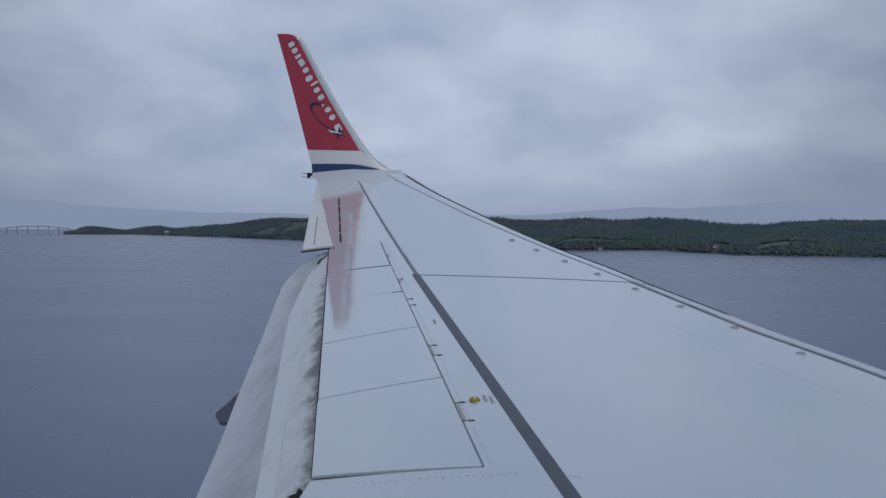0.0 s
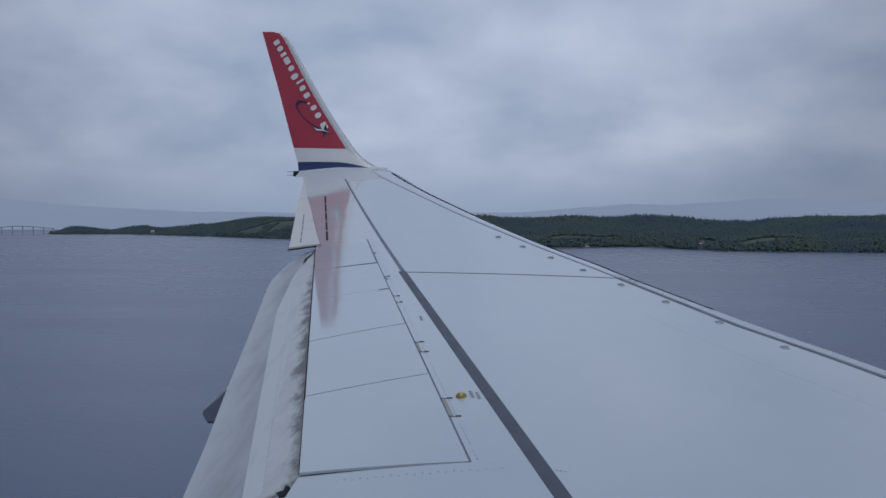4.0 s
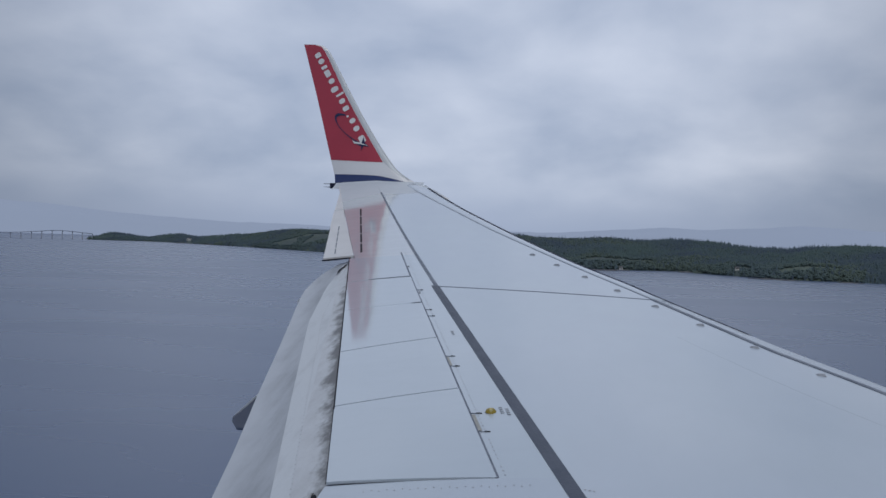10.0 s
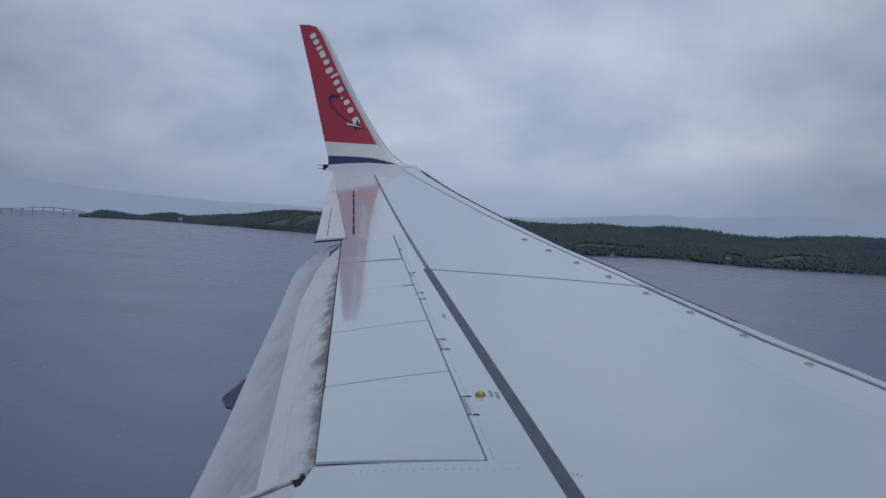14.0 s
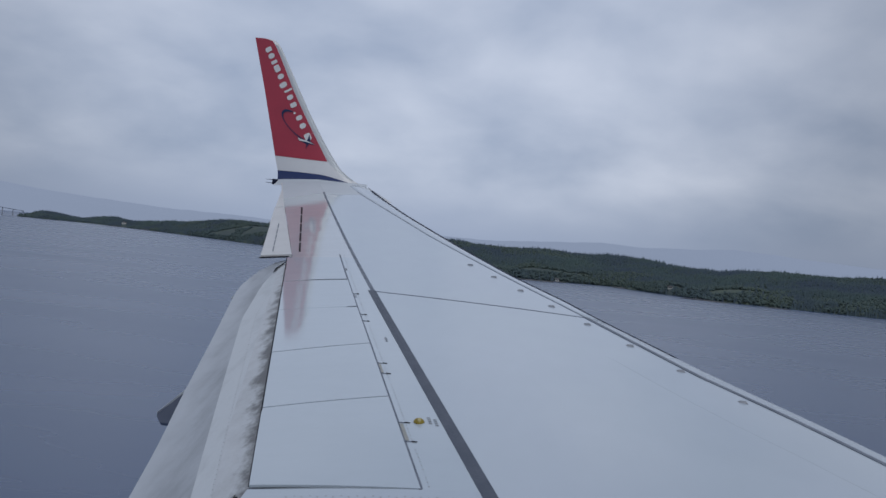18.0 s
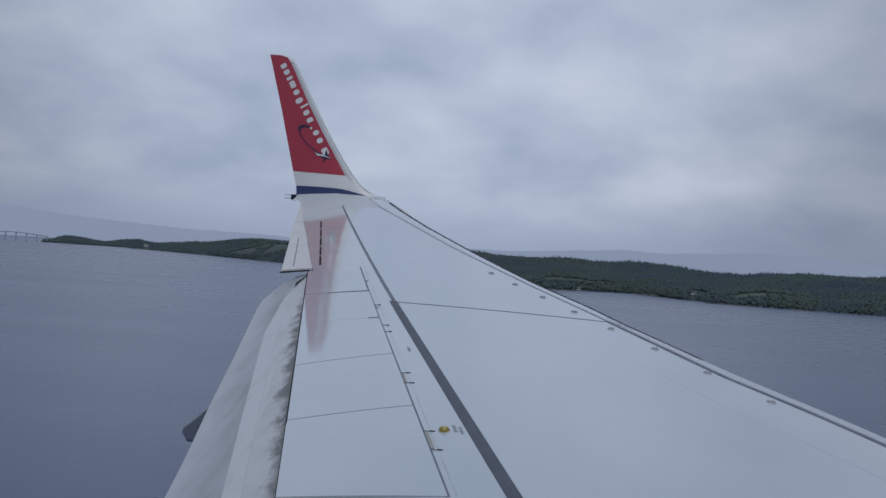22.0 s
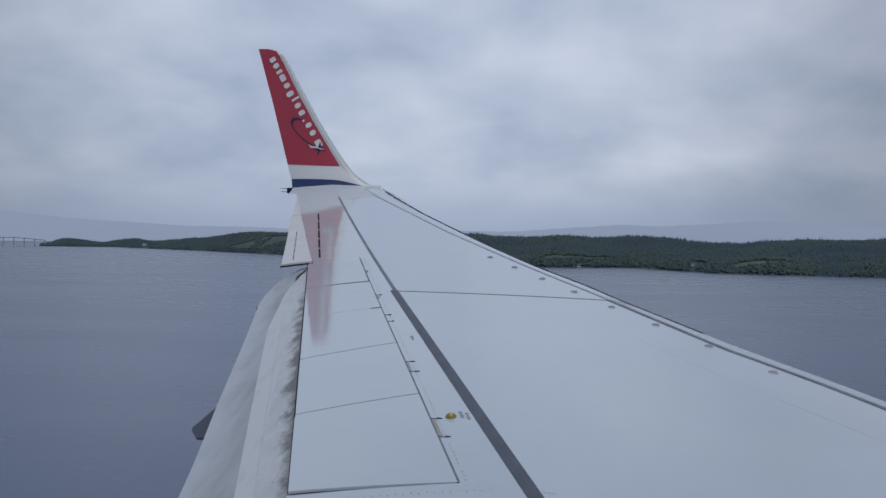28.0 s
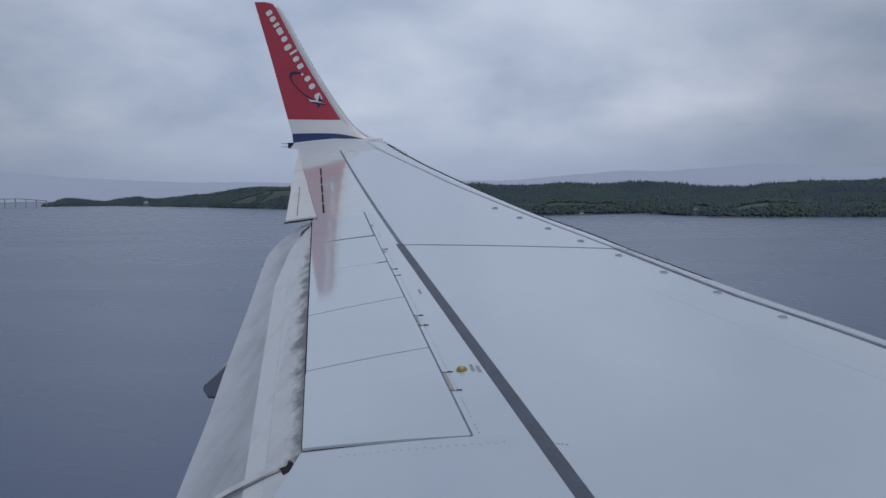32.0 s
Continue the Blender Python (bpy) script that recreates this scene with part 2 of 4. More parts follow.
wisp.inputs["Scale"].default_value, wisp.inputs["Detail"].default_value = 2.6, 6
rl.new(rtc.outputs["Object"], wisp.inputs["Vector"])
drift = rn.new("ShaderNodeMath")
drift.operation = "MULTIPLY_ADD"
drift.inputs[1].default_value = 0.35
rl.new(wisp.outputs["Fac"], drift.inputs[0])
rl.new(chord.outputs[0], drift.inputs[2])
edge = rn.new("ShaderNodeMapRange")
edge.interpolation_type = "SMOOTHSTEP"
edge.inputs["From Min"].default_value, edge.inputs["From Max"].default_value = 0.16, 0.42
edge.inputs["To Min"].default_value, edge.inputs["To Max"].default_value = 1.0, 0.0
rl.new(drift.outputs[0], edge.inputs["Value"])
rmix = rn.new("ShaderNodeMix")
rmix.data_type = "RGBA"
rmix.inputs["B"].default_value = (0.535, 0.57, 0.615, 1)
rl.new(rn["Principled BSDF"].inputs["Base Color"].links[0].from_socket, rmix.inputs["A"])
rl.new(edge.outputs["Result"], rmix.inputs["Factor"])
rl.new(rmix.outputs["Result"], rn["Principled BSDF"].inputs["Base Color"])
UNDER = material("grey_fairing_paint", (0.24, 0.27, 0.34), 0.35, second=(0.19, 0.215, 0.27), scale=4, fine=0.05)
BLADE = material("white_winglet_paint", (0.80, 0.81, 0.82), 0.22, second=(0.76, 0.77, 0.78), scale=1.2, fine=0.02, rough_var=0.08)
SLAT = material("winglet_edge_metal", (0.52, 0.56, 0.59), 0.33, 0.25, second=(0.47, 0.505, 0.535), scale=1.6, fine=0.03, rough_var=0.1)
RED = material("red_winglet_paint", (0.47, 0.046, 0.078), 0.28, second=(0.415, 0.042, 0.072), scale=1.5, fine=0.03, spec=0.5)
BLUE = material("navy_winglet_paint", (0.030, 0.050, 0.150), 0.3, second=(0.038, 0.060, 0.165), scale=2)
NAVY = material("emblem_navy", (0.015, 0.022, 0.08), 0.3, second=(0.02, 0.028, 0.09), scale=8)
LETTER = material("white_marking", (0.78, 0.78, 0.78), 0.3, second=(0.74, 0.74, 0.74), scale=8)
YELLOW = material("yellow_cap_paint", (0.36, 0.27, 0.03), 0.35, second=(0.28, 0.21, 0.03), scale=14)
CAPEYE = material("pale_yellow_paint", (0.6, 0.52, 0.25), 0.4, second=(0.52, 0.45, 0.2), scale=20)
MARK = material("grey_stencil", (0.27, 0.285, 0.32), 0.6, second=(0.36, 0.375, 0.41), scale=30)
VGM = material("vortex_fin_metal", (0.25, 0.275, 0.315), 0.4, 0.2, second=(0.32, 0.34, 0.38), scale=20)
RIVET = material("rivet_metal", (0.36, 0.37, 0.39), 0.45, 0.4, second=(0.5, 0.51, 0.53), scale=30)
HULL = material("white_hull_paint", (0.74, 0.75, 0.76), 0.25, second=(0.7, 0.71, 0.72), scale=0.8, fine=0.02)
CABIN = material("cabin_lining", (0.2, 0.2, 0.21), 0.7, second=(0.17, 0.17, 0.18), scale=6)

# sea: dark water under a rippled, glossy face
SEA = bpy.data.materials.new("fjord_water")
SEA.use_nodes = True
sn, sl = SEA.node_tree.nodes, SEA.node_tree.links
sp = sn["Principled BSDF"]
sp.inputs["Base Color"].default_value = (0.060, 0.098, 0.188, 1)
sp.inputs["Roughness"].default_value, sp.inputs["IOR"].default_value = 0.22, 1.33
stc = sn.new("ShaderNodeTexCoord")
relief = None
for scale, squash, dist, force in ((0.035, (1, 0.5, 1), 1.2, 0.13), (0.16, (1, 0.8, 1), 0.22, 0.025)):
    mp = sn.new("ShaderNodeMapping")
    mp.inputs["Scale"].default_value = squash
    sl.new(stc.outputs["Object"], mp.inputs[0])
    wv = sn.new("ShaderNodeTexNoise")
    wv.inputs["Scale"].default_value, wv.inputs["Detail"].default_value = scale, 2
    sl.new(mp.outputs[0], wv.inputs["Vector"])
    bp = sn.new("ShaderNodeBump")
    bp.inputs["Strength"].default_value, bp.inputs["Distance"].default_value = force, dist
    sl.new(wv.outputs["Fac"], bp.inputs["Height"])
    if relief:
        sl.new(relief.outputs[0], bp.inputs["Normal"])
    relief = bp
sl.new(relief.outputs[0], sp.inputs["Normal"])
swell = sn.new("ShaderNodeTexNoise")
swell.inputs["Scale"].default_value, swell.inputs["Detail"].default_value = 0.004, 5
smap = sn.new("ShaderNodeMapping")
smap.inputs["Scale"].default_value = (1, 3, 1)
sl.new(stc.outputs["Object"], smap.inputs[0])
sl.new(smap.outputs[0], swell.inputs["Vector"])
srange = sn.new("ShaderNodeMapRange")
srange.inputs["To Min"].default_value, srange.inputs["To Max"].default_value = 0.23, 0.32
sl.new(swell.outputs["Fac"], srange.inputs["Value"])
sl.new(srange.outputs["Result"], sp.inputs["Roughness"])

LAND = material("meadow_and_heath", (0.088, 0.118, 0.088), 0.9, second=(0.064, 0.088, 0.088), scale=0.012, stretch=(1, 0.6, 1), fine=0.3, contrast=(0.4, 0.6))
# haze over the woods is mixed into these colours: lifted and turned blue
CONIFER = material("hazed_needles", (0.078, 0.106, 0.142), 0.95, second=(0.090, 0.132, 0.130), scale=0.009, island=0.07, contrast=(0.4, 0.62), spec=0.1)
BROADLEAF = material("hazed_leaves", (0.104, 0.138, 0.116), 0.95, second=(0.085, 0.120, 0.126), scale=0.012, island=0.09, spec=0.1)
ROCK = material("shore_rock", (0.13, 0.135, 0.145), 0.85, second=(0.08, 0.083, 0.09), scale=0.08, fine=0.2)
# concrete made paler and bluer, distance haze put into its colour
CONCRETE = material("hazed_concrete", (0.40, 0.43, 0.48), 0.8, second=(0.34, 0.37, 0.42), scale=0.05)
WALLW = material("white_boarding", (0.72, 0.72, 0.7), 0.7, second=(0.62, 0.62, 0.6), scale=0.6)
ROOF = material("slate_roof", (0.08, 0.08, 0.085), 0.7, second=(0.12, 0.12, 0.12), scale=0.8)

# distant fells, far beyond the fjord: a plain backdrop, its haze painted as a blue-grey glow
FELL = bpy.data.materials.new("fell_haze_glow")
FELL.use_nodes = True
fn, fl = FELL.node_tree.nodes, FELL.node_tree.links
fp = fn["Principled BSDF"]
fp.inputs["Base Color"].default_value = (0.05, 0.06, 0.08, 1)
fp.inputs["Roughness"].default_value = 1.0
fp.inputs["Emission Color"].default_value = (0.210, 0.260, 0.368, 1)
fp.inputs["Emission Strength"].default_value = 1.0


# ---- building helpers ----
def part(name, bm, mat, parent, label="", smooth=False):
    """Links a bmesh as one mesh object under a thing or a part."""
    me = bpy.data.meshes.new(name)
    bmesh.ops.recalc_face_normals(bm, faces=bm.faces)
    bm.to_mesh(me)
    bm.free()
    me.materials.append(mat)
    if smooth:
        me.shade_smooth()
    ob = new(name, me)
    if parent is not None:
        ob.parent = parent
    if label:
        ob["label"] = label
    return ob


def pieces(name, verts, faces, mat, parent=None, smooth=False):
    me = bpy.data.meshes.new(name)
    me.from_pydata(verts, [], faces)
    me.update()
    me.materials.append(mat)
    if smooth:
        me.shade_smooth()
    ob = new(name, me)
    if parent is not None:
        ob.parent = parent
    return ob


def table(rows):
    xs, ys = zip(*rows)
    return lambda x: float(np.interp(x, xs, ys))


def sheet(grid, thick=0.012, down=(0, 0, -1)):
    """A bmesh plate over a grid of points, with an underside and a closed rim."""
    bm = bmesh.new()
    d = Vector(down) * thick
    top = [[bm.verts.new(p) for p in row] for row in grid]
    low = [[bm.verts.new(Vector(p) + d) for p in row] for row in grid]
    a, b = len(grid), len(grid[0])
    for i in range(a - 1):
        for j in range(b - 1):
            bm.faces.new((top[i][j], top[i + 1][j], top[i + 1][j + 1], top[i][j + 1]))
            bm.faces.new((low[i][j + 1], low[i + 1][j + 1], low[i + 1][j], low[i][j]))
    for i in range(a - 1):
        for j in (0, b - 1):
            bm.faces.new((top[i][j], top[i + 1][j], low[i + 1][j], low[i][j]))
    for j in range(b - 1):
        for i in (0, a - 1):
            bm.faces.new((top[i][j + 1], top[i][j], low[i][j], low[i][j + 1]))
    return bm


def block(size, at=(0, 0, 0), bevel=0.0, turn=None):
    bm = bmesh.new()
    bmesh.ops.create_cube(bm, size=1.0)
    bmesh.ops.scale(bm, vec=size, verts=bm.verts)
    if bevel:
        bmesh.ops.bevel(bm, geom=bm.edges[:], offset=bevel, segments=2, affect="EDGES", profile=0.7)
    if turn is not None:
        bmesh.ops.transform(bm, matrix=turn, verts=bm.verts)
    bmesh.ops.translate(bm, vec=at, verts=bm.verts)
    return bm


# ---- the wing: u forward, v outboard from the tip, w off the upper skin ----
# EYE: the camera's place in wing coordinates; the wing is hung from it
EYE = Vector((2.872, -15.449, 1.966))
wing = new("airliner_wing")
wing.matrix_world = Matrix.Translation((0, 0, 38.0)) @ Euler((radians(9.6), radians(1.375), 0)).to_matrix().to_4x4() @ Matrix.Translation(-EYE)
tagged(wing, "white airliner wing with lowered flaps and red winglet", "aircraft wing")


def spar(v):
    return -0.880 - 0.3345 * v


def skin(u, v):
    """The upper skin: it falls away behind the rear spar and bends upwards to the tip."""
    d = spar(v) - u
    flex = 0.00524 * max(v + 7.51, 0.0) ** 2
    flex += 0.02 * max(0.0, (v + 1.75) / 0.9) ** 2
    return flex - (0.0988 * d + 0.0328 * d * d if d > 0 else 0.008 * d * d)


def hinge(v):
    return -0.833 - 0.300 * v


def cove(v):
    return -1.132 - 0.2452 * v


def aileron_line(v):
    return -1.4626 - 0.3174 * v


nose = table([(-17.000, 10.13), (-8.831, 4.907), (-8.438, 4.623), (-7.970, 4.303), (-7.364, 3.941), (-6.658, 3.510), (-6.184, 3.248), (-5.342, 2.674), (-4.121, 1.957), (-3.367, 1.530), (-2.578, 1.078), (-1.393, 0.452), (-0.750, 0.119)])
slat_line = table([(-17.000, 9.90), (-8.986, 4.849), (-8.595, 4.573), (-8.165, 4.255), (-7.550, 3.905), (-6.824, 3.485), (-6.414, 3.236), (-5.546, 2.681), (-4.428, 1.987), (-3.774, 1.576), (-2.94, 1.097), (-2.209, 0.665), (-1.418, 0.184), (-1.082, -0.015), (-0.8, -0.18)])
tip_aft = table([(-2.669, -0.750), (-1.414, -1.023), (-1.054, -1.141), (-0.85, -1.22)])
inner_aft = table([(-16.6, 0.5), (-12.5, 1.45), (-11.143, 1.542), (-10.941, 1.551)])


def plate(name, back, front, v0, v1, mat, nu=10, nv=16, lift=0.0, skew=0.0, thick=0.012, label="", inset=0.004, skew1=None):
    """A skin panel between two lines of the wing, from span v0 to v1; skew swings its ends along the chord."""
    grid = []
    for i in range(nv + 1):
        v = v0 + inset + (v1 - v0 - 2 * inset) * i / nv
        row = []
        sk = skew if skew1 is None else skew + (skew1 - skew) * i / nv
        for j in range(nu + 1):
            k = j / nu
            vv = v + sk * k
            a, b = back(vv) + inset, front(vv) - inset
            u = a + (b - a) * k
            row.append((u, vv, skin(u, vv) + lift))
        grid.append(row)
    return part(name, sheet(grid, thick), mat, wing, label, smooth=False)


def smooth_plate(*args, **kw):
    ob = plate(*args, **kw)
    ob.data.shade_smooth()
    ob.data.set_sharp_from_angle(angle=radians(30))
    return ob


JOINT = -6.88
smooth_plate("skin_panel", spar, slat_line, -16.6, JOINT, PAINT, 24, 40, skew=0.15)
smooth_plate("skin_panel", spar, slat_line, JOINT, -1.78, PAINT, 24, 40, skew=0.15, skew1=0.30)
# added patch, no real panel: hides the mirrored blue of the winglet
smooth_plate("tip_reflection_patch", spar, slat_line, -1.78, -0.95, SATIN, 16, 16, skew=0.30, skew1=0.05, label="added pale patch in place of the winglet's mirrored white", inset=0.002)
smooth_plate("skin_panel", hinge, spar, -10.955, -5.49, SPOILER, 8, 30, inset=0.0)
smooth_plate("skin_panel", inner_aft, hinge, -16.6, -10.955, PAINT, 12, 24, inset=0.0)
smooth_plate("skin_panel", hinge, spar, -16.6, -10.955, PAINT, 8, 20, inset=0.0)
smooth_plate("skin_panel", cove, hinge, -6.50, -5.49, SPOILER, 8, 10, skew=0.067, skew1=0.0, inset=0.0)
smooth_plate("skin_panel", aileron_line, spar, -5.49, -2.62, OUTER, 14, 28, inset=0.0)
smooth_plate("skin_panel", tip_aft, spar, -2.62, -2.12, OUTER, 14, 12, inset=0.0, skew=0.0, skew1=0.42)
# added patch, its slanted end set where the mirrored red begins
smooth_plate("tip_reflection_patch", tip_aft, spar, -2.12, -0.84, SATIN, 14, 20, inset=0.0, skew=0.42, skew1=0.0, label="added pale patch in place of the winglet's mirrored white")

# spoilers, hinged at their front edge
for a, b, s0, s1 in ((-7.55, -6.53, 0.11, 0.067), (-8.715, -7.556, 0.215, 0.11), (-9.83, -8.731, 0.198, 0.215), (-10.938, -9.845, -0.009, 0.198)):
    smooth_plate("spoiler", lambda v: cove(v) + 0.003, lambda v: hinge(v) - 0.006, a, b, SPOILER, 10, 14, lift=0.003, skew=s0, skew1=s1, thick=0.016, inset=0.0)


# the inner spoiler sits a little proud of its neighbour
last = bpy.data.objects["spoiler.003"]
for vert in last.data.vertices:
    p = vert.co
    vert.co.z += 0.013 * min(1.0, max(0.0, (hinge(p.y) - p.x) / 0.85)) * min(1.0, max(0.0, (-9.8 - p.y) / 1.13))

# painted stripe along the rear spar, wide inboard, narrow outboard
def ribbon(name, line, half0, half1, v0, v1, mat, lift=0.003, n=40, label=""):
    grid = []
    for i in range(n + 1):
        v = v0 + (v1 - v0) * i / n
        h = half0 + (half1 - half0) * i / n
        grid.append([(line(v) + s * h, v, skin(line(v) + s * h, v) + lift) for s in (-1, 0, 1)])
    return part(name, sheet(grid, 0.004), mat, wing, label)


ribbon("walkway_stripe", spar, 0.047, 0.036, -16.5, JOINT + 0.02, STRIPE, 0.004, label="dark grey painted stripe along the rear spar")
ribbon("walkway_stripe", lambda v: spar(v) + 0.01, 0.019, 0.013, JOINT + 0.02, -1.62, LINE, 0.004)
ribbon("slat_gap", lambda v: slat_line(v) - 0.004, 0.028, 0.022, -16.5, -6.72, LINE, 0.005)
ribbon("slat_gap", slat_line, 0.008, 0.004, -6.75, -1.3, LINE, 0.003)
ribbon("hinge_seal", lambda v: hinge(v) - 0.004, 0.011, 0.010, -10.95, -8.0, LINE, 0.002)
ribbon("hinge_seal", lambda v: hinge(v) - 0.004, 0.009, 0.007, -8.0, -5.36, LINE, 0.002)


# dark ends of the fixed panel's joint and the first spoiler's front corner
for v0, k0, k1 in ((-6.515, 0.35, 0.99), (-7.553, 0.86, 0.99)):
    grid = []
    for i in range(9):
        k = k0 + (k1 - k0) * i / 8
        v = v0 + (0.067 if v0 > -7 else 0.11) * k
        u = cove(v) + (hinge(v) - cove(v)) * k
        grid.append([(u, v + q, skin(u, v) + 0.007) for q in (-0.004 - 0.004 * i / 8, 0.004 + 0.004 * i / 8)])
    part("panel_joint", sheet(grid, 0.003), LINE, wing)

ribbon("skin_seam", table([(-10.5, 5.2), (-9.693, 4.648), (-9.228, 4.306), (-8.773, 4.006), (-8.192, 3.662), (-7.5, 3.25)]), 0.0022, 0.0010, -10.3, -8.0, HAIR, 0.0006)

# chordwise joint between the skin panels
grid = []
for i in range(13):
    k = i / 12
    v = JOINT + 0.15 * k
    u = spar(v) + (slat_line(v) - spar(v)) * k
    grid.append([(u, v + s, skin(u, v) + 0.003) for s in (-0.008, 0.008)])
part("panel_joint", sheet(grid, 0.003), LINE, wing)

# leading edge: a rounded nose that runs down to the lower skin
def nose_strip(v0, v1, mat, name, label=""):
    grid = []
    n = 40
    for i in range(n + 1):
        v = v0 + (v1 - v0) * i / n
        a, b = slat_line(v) + 0.006, nose(v)
        row = []
        for k in range(5):
            u = a + (b - a) * k / 4
            row.append((u, v, skin(u, v) + 0.006 * math.sin(math.pi * k / 4)))
        for k in range(1, 7):
            t = math.pi * k / 6
            row.append((b + 0.03 * math.sin(t), v, skin(b, v) - 0.09 * (1 - math.cos(t))))
        grid.append(row)
    ob = part(name, sheet(grid, 0.01, (-0.5, 0, -0.8)), mat, wing, label, smooth=True)
    return ob


nose_strip(-16.6, -6.74, EDGE, "slat", "pale grey slat along the leading edge")
nose_strip(-6.73, -0.85, PAINT, "leading_edge")

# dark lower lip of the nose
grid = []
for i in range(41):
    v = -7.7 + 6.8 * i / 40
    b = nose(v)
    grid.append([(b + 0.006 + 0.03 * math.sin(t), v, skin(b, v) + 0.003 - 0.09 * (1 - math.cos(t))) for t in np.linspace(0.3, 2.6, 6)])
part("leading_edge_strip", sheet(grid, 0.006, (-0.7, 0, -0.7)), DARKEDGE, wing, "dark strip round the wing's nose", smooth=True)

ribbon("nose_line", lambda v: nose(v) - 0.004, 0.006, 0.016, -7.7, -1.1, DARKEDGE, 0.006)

# wing box inside and the lower skin
grid = []
for i in range(31):
    v = -16.6 + 15.72 * i / 30
    a = (inner_aft(v) if v < -10.94 else cove(v) if v < -5.49 else aileron_line(v) if v < -2.62 else tip_aft(v)) + 0.02
    b = nose(v) - 0.03
    grid.append([(a + (b - a) * j / 16, v, skin(a + (b - a) * j / 16, v) - 0.03) for j in range(17)])
bm = bmesh.new()
top = [[bm.verts.new(p) for p in row] for row in grid]
low = [[bm.verts.new((p[0], p[1], p[2] - 0.01 - 0.11 * (row[-1][0] - row[0][0]) * (1 - (2 * j / 16 - 1.15) ** 2 / 1.4))) for j, p in enumerate(row)] for row in grid]
for i in range(30):
    for j in range(16):
        bm.faces.new((top[i][j], top[i + 1][j], top[i + 1][j + 1], top[i][j + 1]))
        bm.faces.new((low[i][j + 1], low[i + 1][j + 1], low[i + 1][j], low[i][j]))
    for j in (0, 16):
        bm.faces.new((top[i][j], top[i + 1][j], low[i + 1][j], low[i][j]))
for i in (0, 30):
    for j in range(16):
        bm.faces.new((top[i][j], top[i][j + 1], low[i][j + 1], low[i][j]))
part("wing_box", bm, UNDER, wing, "grey lower skin and inner box")

# dark sheet added below the panels so that their gaps look shaded
grid = []
for i in range(41):
    v = -11.1 + 8.4 * i / 40
    a = max(cove(v), aileron_line(v)) + 0.01
    grid.append([(a + (spar(v) - a) * j / 8, v, skin(a + (spar(v) - a) * j / 8, v) - 0.024) for j in range(9)])
part("gap_filler", sheet(grid, 0.004), GAP, wing, "added dark sheet that paints the shade in the panel gaps")
# dark line painted for the cove gap's shadow behind the spoilers
ribbon("cove_shade_line", lambda v: cove(v) + 0.002, 0.0045, 0.0045, -10.93, -5.5, GAP, 0.004)

# aileron with its trim tab line
aileron_aft = table([(-5.374, -0.115), (-3.70, -0.512), (-3.66, -0.530), (-2.669, -0.757)])
aileron = smooth_plate("aileron", aileron_aft, lambda v: aileron_line(v) - 0.006, -5.36, -2.68, MATT, 6, 20, lift=0.006, thick=0.03, inset=0.0, label="matt white aileron")
smooth_plate("tip_fairing", tip_aft, table([(-2.68, -0.622), (-1.0, -1.135)]), -2.655, -1.0, MATT, 4, 16, lift=0.006, thick=0.02, inset=0.0, label="matt white sliver behind the tip panel")
for k in range(5):
    v = -5.08 + 0.31 * k
    ribbon("tab_hinge", lambda w: -0.397 - 0.2464 * (w + 3.704), 0.006, 0.006, v - 0.12, v + 0.12, LINE, 0.010, n=4).parent = aileron

# outboard flap: stained nose, white front, grey rear
def flap_w(u, v):
    return skin(cove(v), v) - 0.055 - 0.36 * (cove(v) - u)


flap_split = table([(-12.6, 1.66), (-10.877, 1.216), (-9.347, 0.831), (-7.375, 0.344), (-6.28, 0.185), (-5.565, 0.165)])
flap_aft = table([(-12.6, 1.13), (-10.628, 0.778), (-9.991, 0.665), (-9.021, 0.462), (-7.841, 0.234), (-6.305, -0.078), (-6.0, -0.11), (-5.667, -0.089), (-5.45, -0.04), (-5.335, 0.06)])


def flap_piece(name, back, front, v0, v1, mat, lift=0.0, thick=0.03, label="", round_front=False):
    grid = []
    for i in range(33):
        v = v0 + (v1 - v0) * i / 32
        a, b = back(v), front(v)
        row = []
        for j in range(9):
            u = a + (b - a) * j / 8
            row.append((u, v, flap_w(u, v) + lift))
        if round_front:
            for k in range(1, 5):
                t = math.pi / 2 * k / 4
                row.append((b + 0.10 * math.sin(t), v, flap_w(b, v) + lift + 0.02 * math.sin(t) - 0.16 * (1 - math.cos(t))))
        grid.append(row)
    ob = part(name, sheet(grid, thick), mat, flap, label, smooth=True)
    ob.data.set_sharp_from_angle(angle=radians(35))
    return ob


flap = new("flap")
flap.parent = wing
flap_piece("rear_flap", flap_aft, lambda v: flap_split(v) + 0.01, -12.6, -5.34, FLAPG, -0.008, label="dull grey rear flap segment")
flap_nose = lambda v: cove(v) - 0.20 * (0.30 + 0.70 * min(1, (-5.0 - v) / 5))
flap_piece("front_flap", flap_split, lambda v: flap_nose(v) + 0.004, -12.6, -5.55, FLAPW, 0.004, label="weathered white front flap segment")
flap_piece("flap_nose", flap_nose, lambda v: cove(v) + 0.02, -12.6, -5.53, GRIME, 0.008, label="flap nose with soot streaks and painted gap shade", round_front=True)

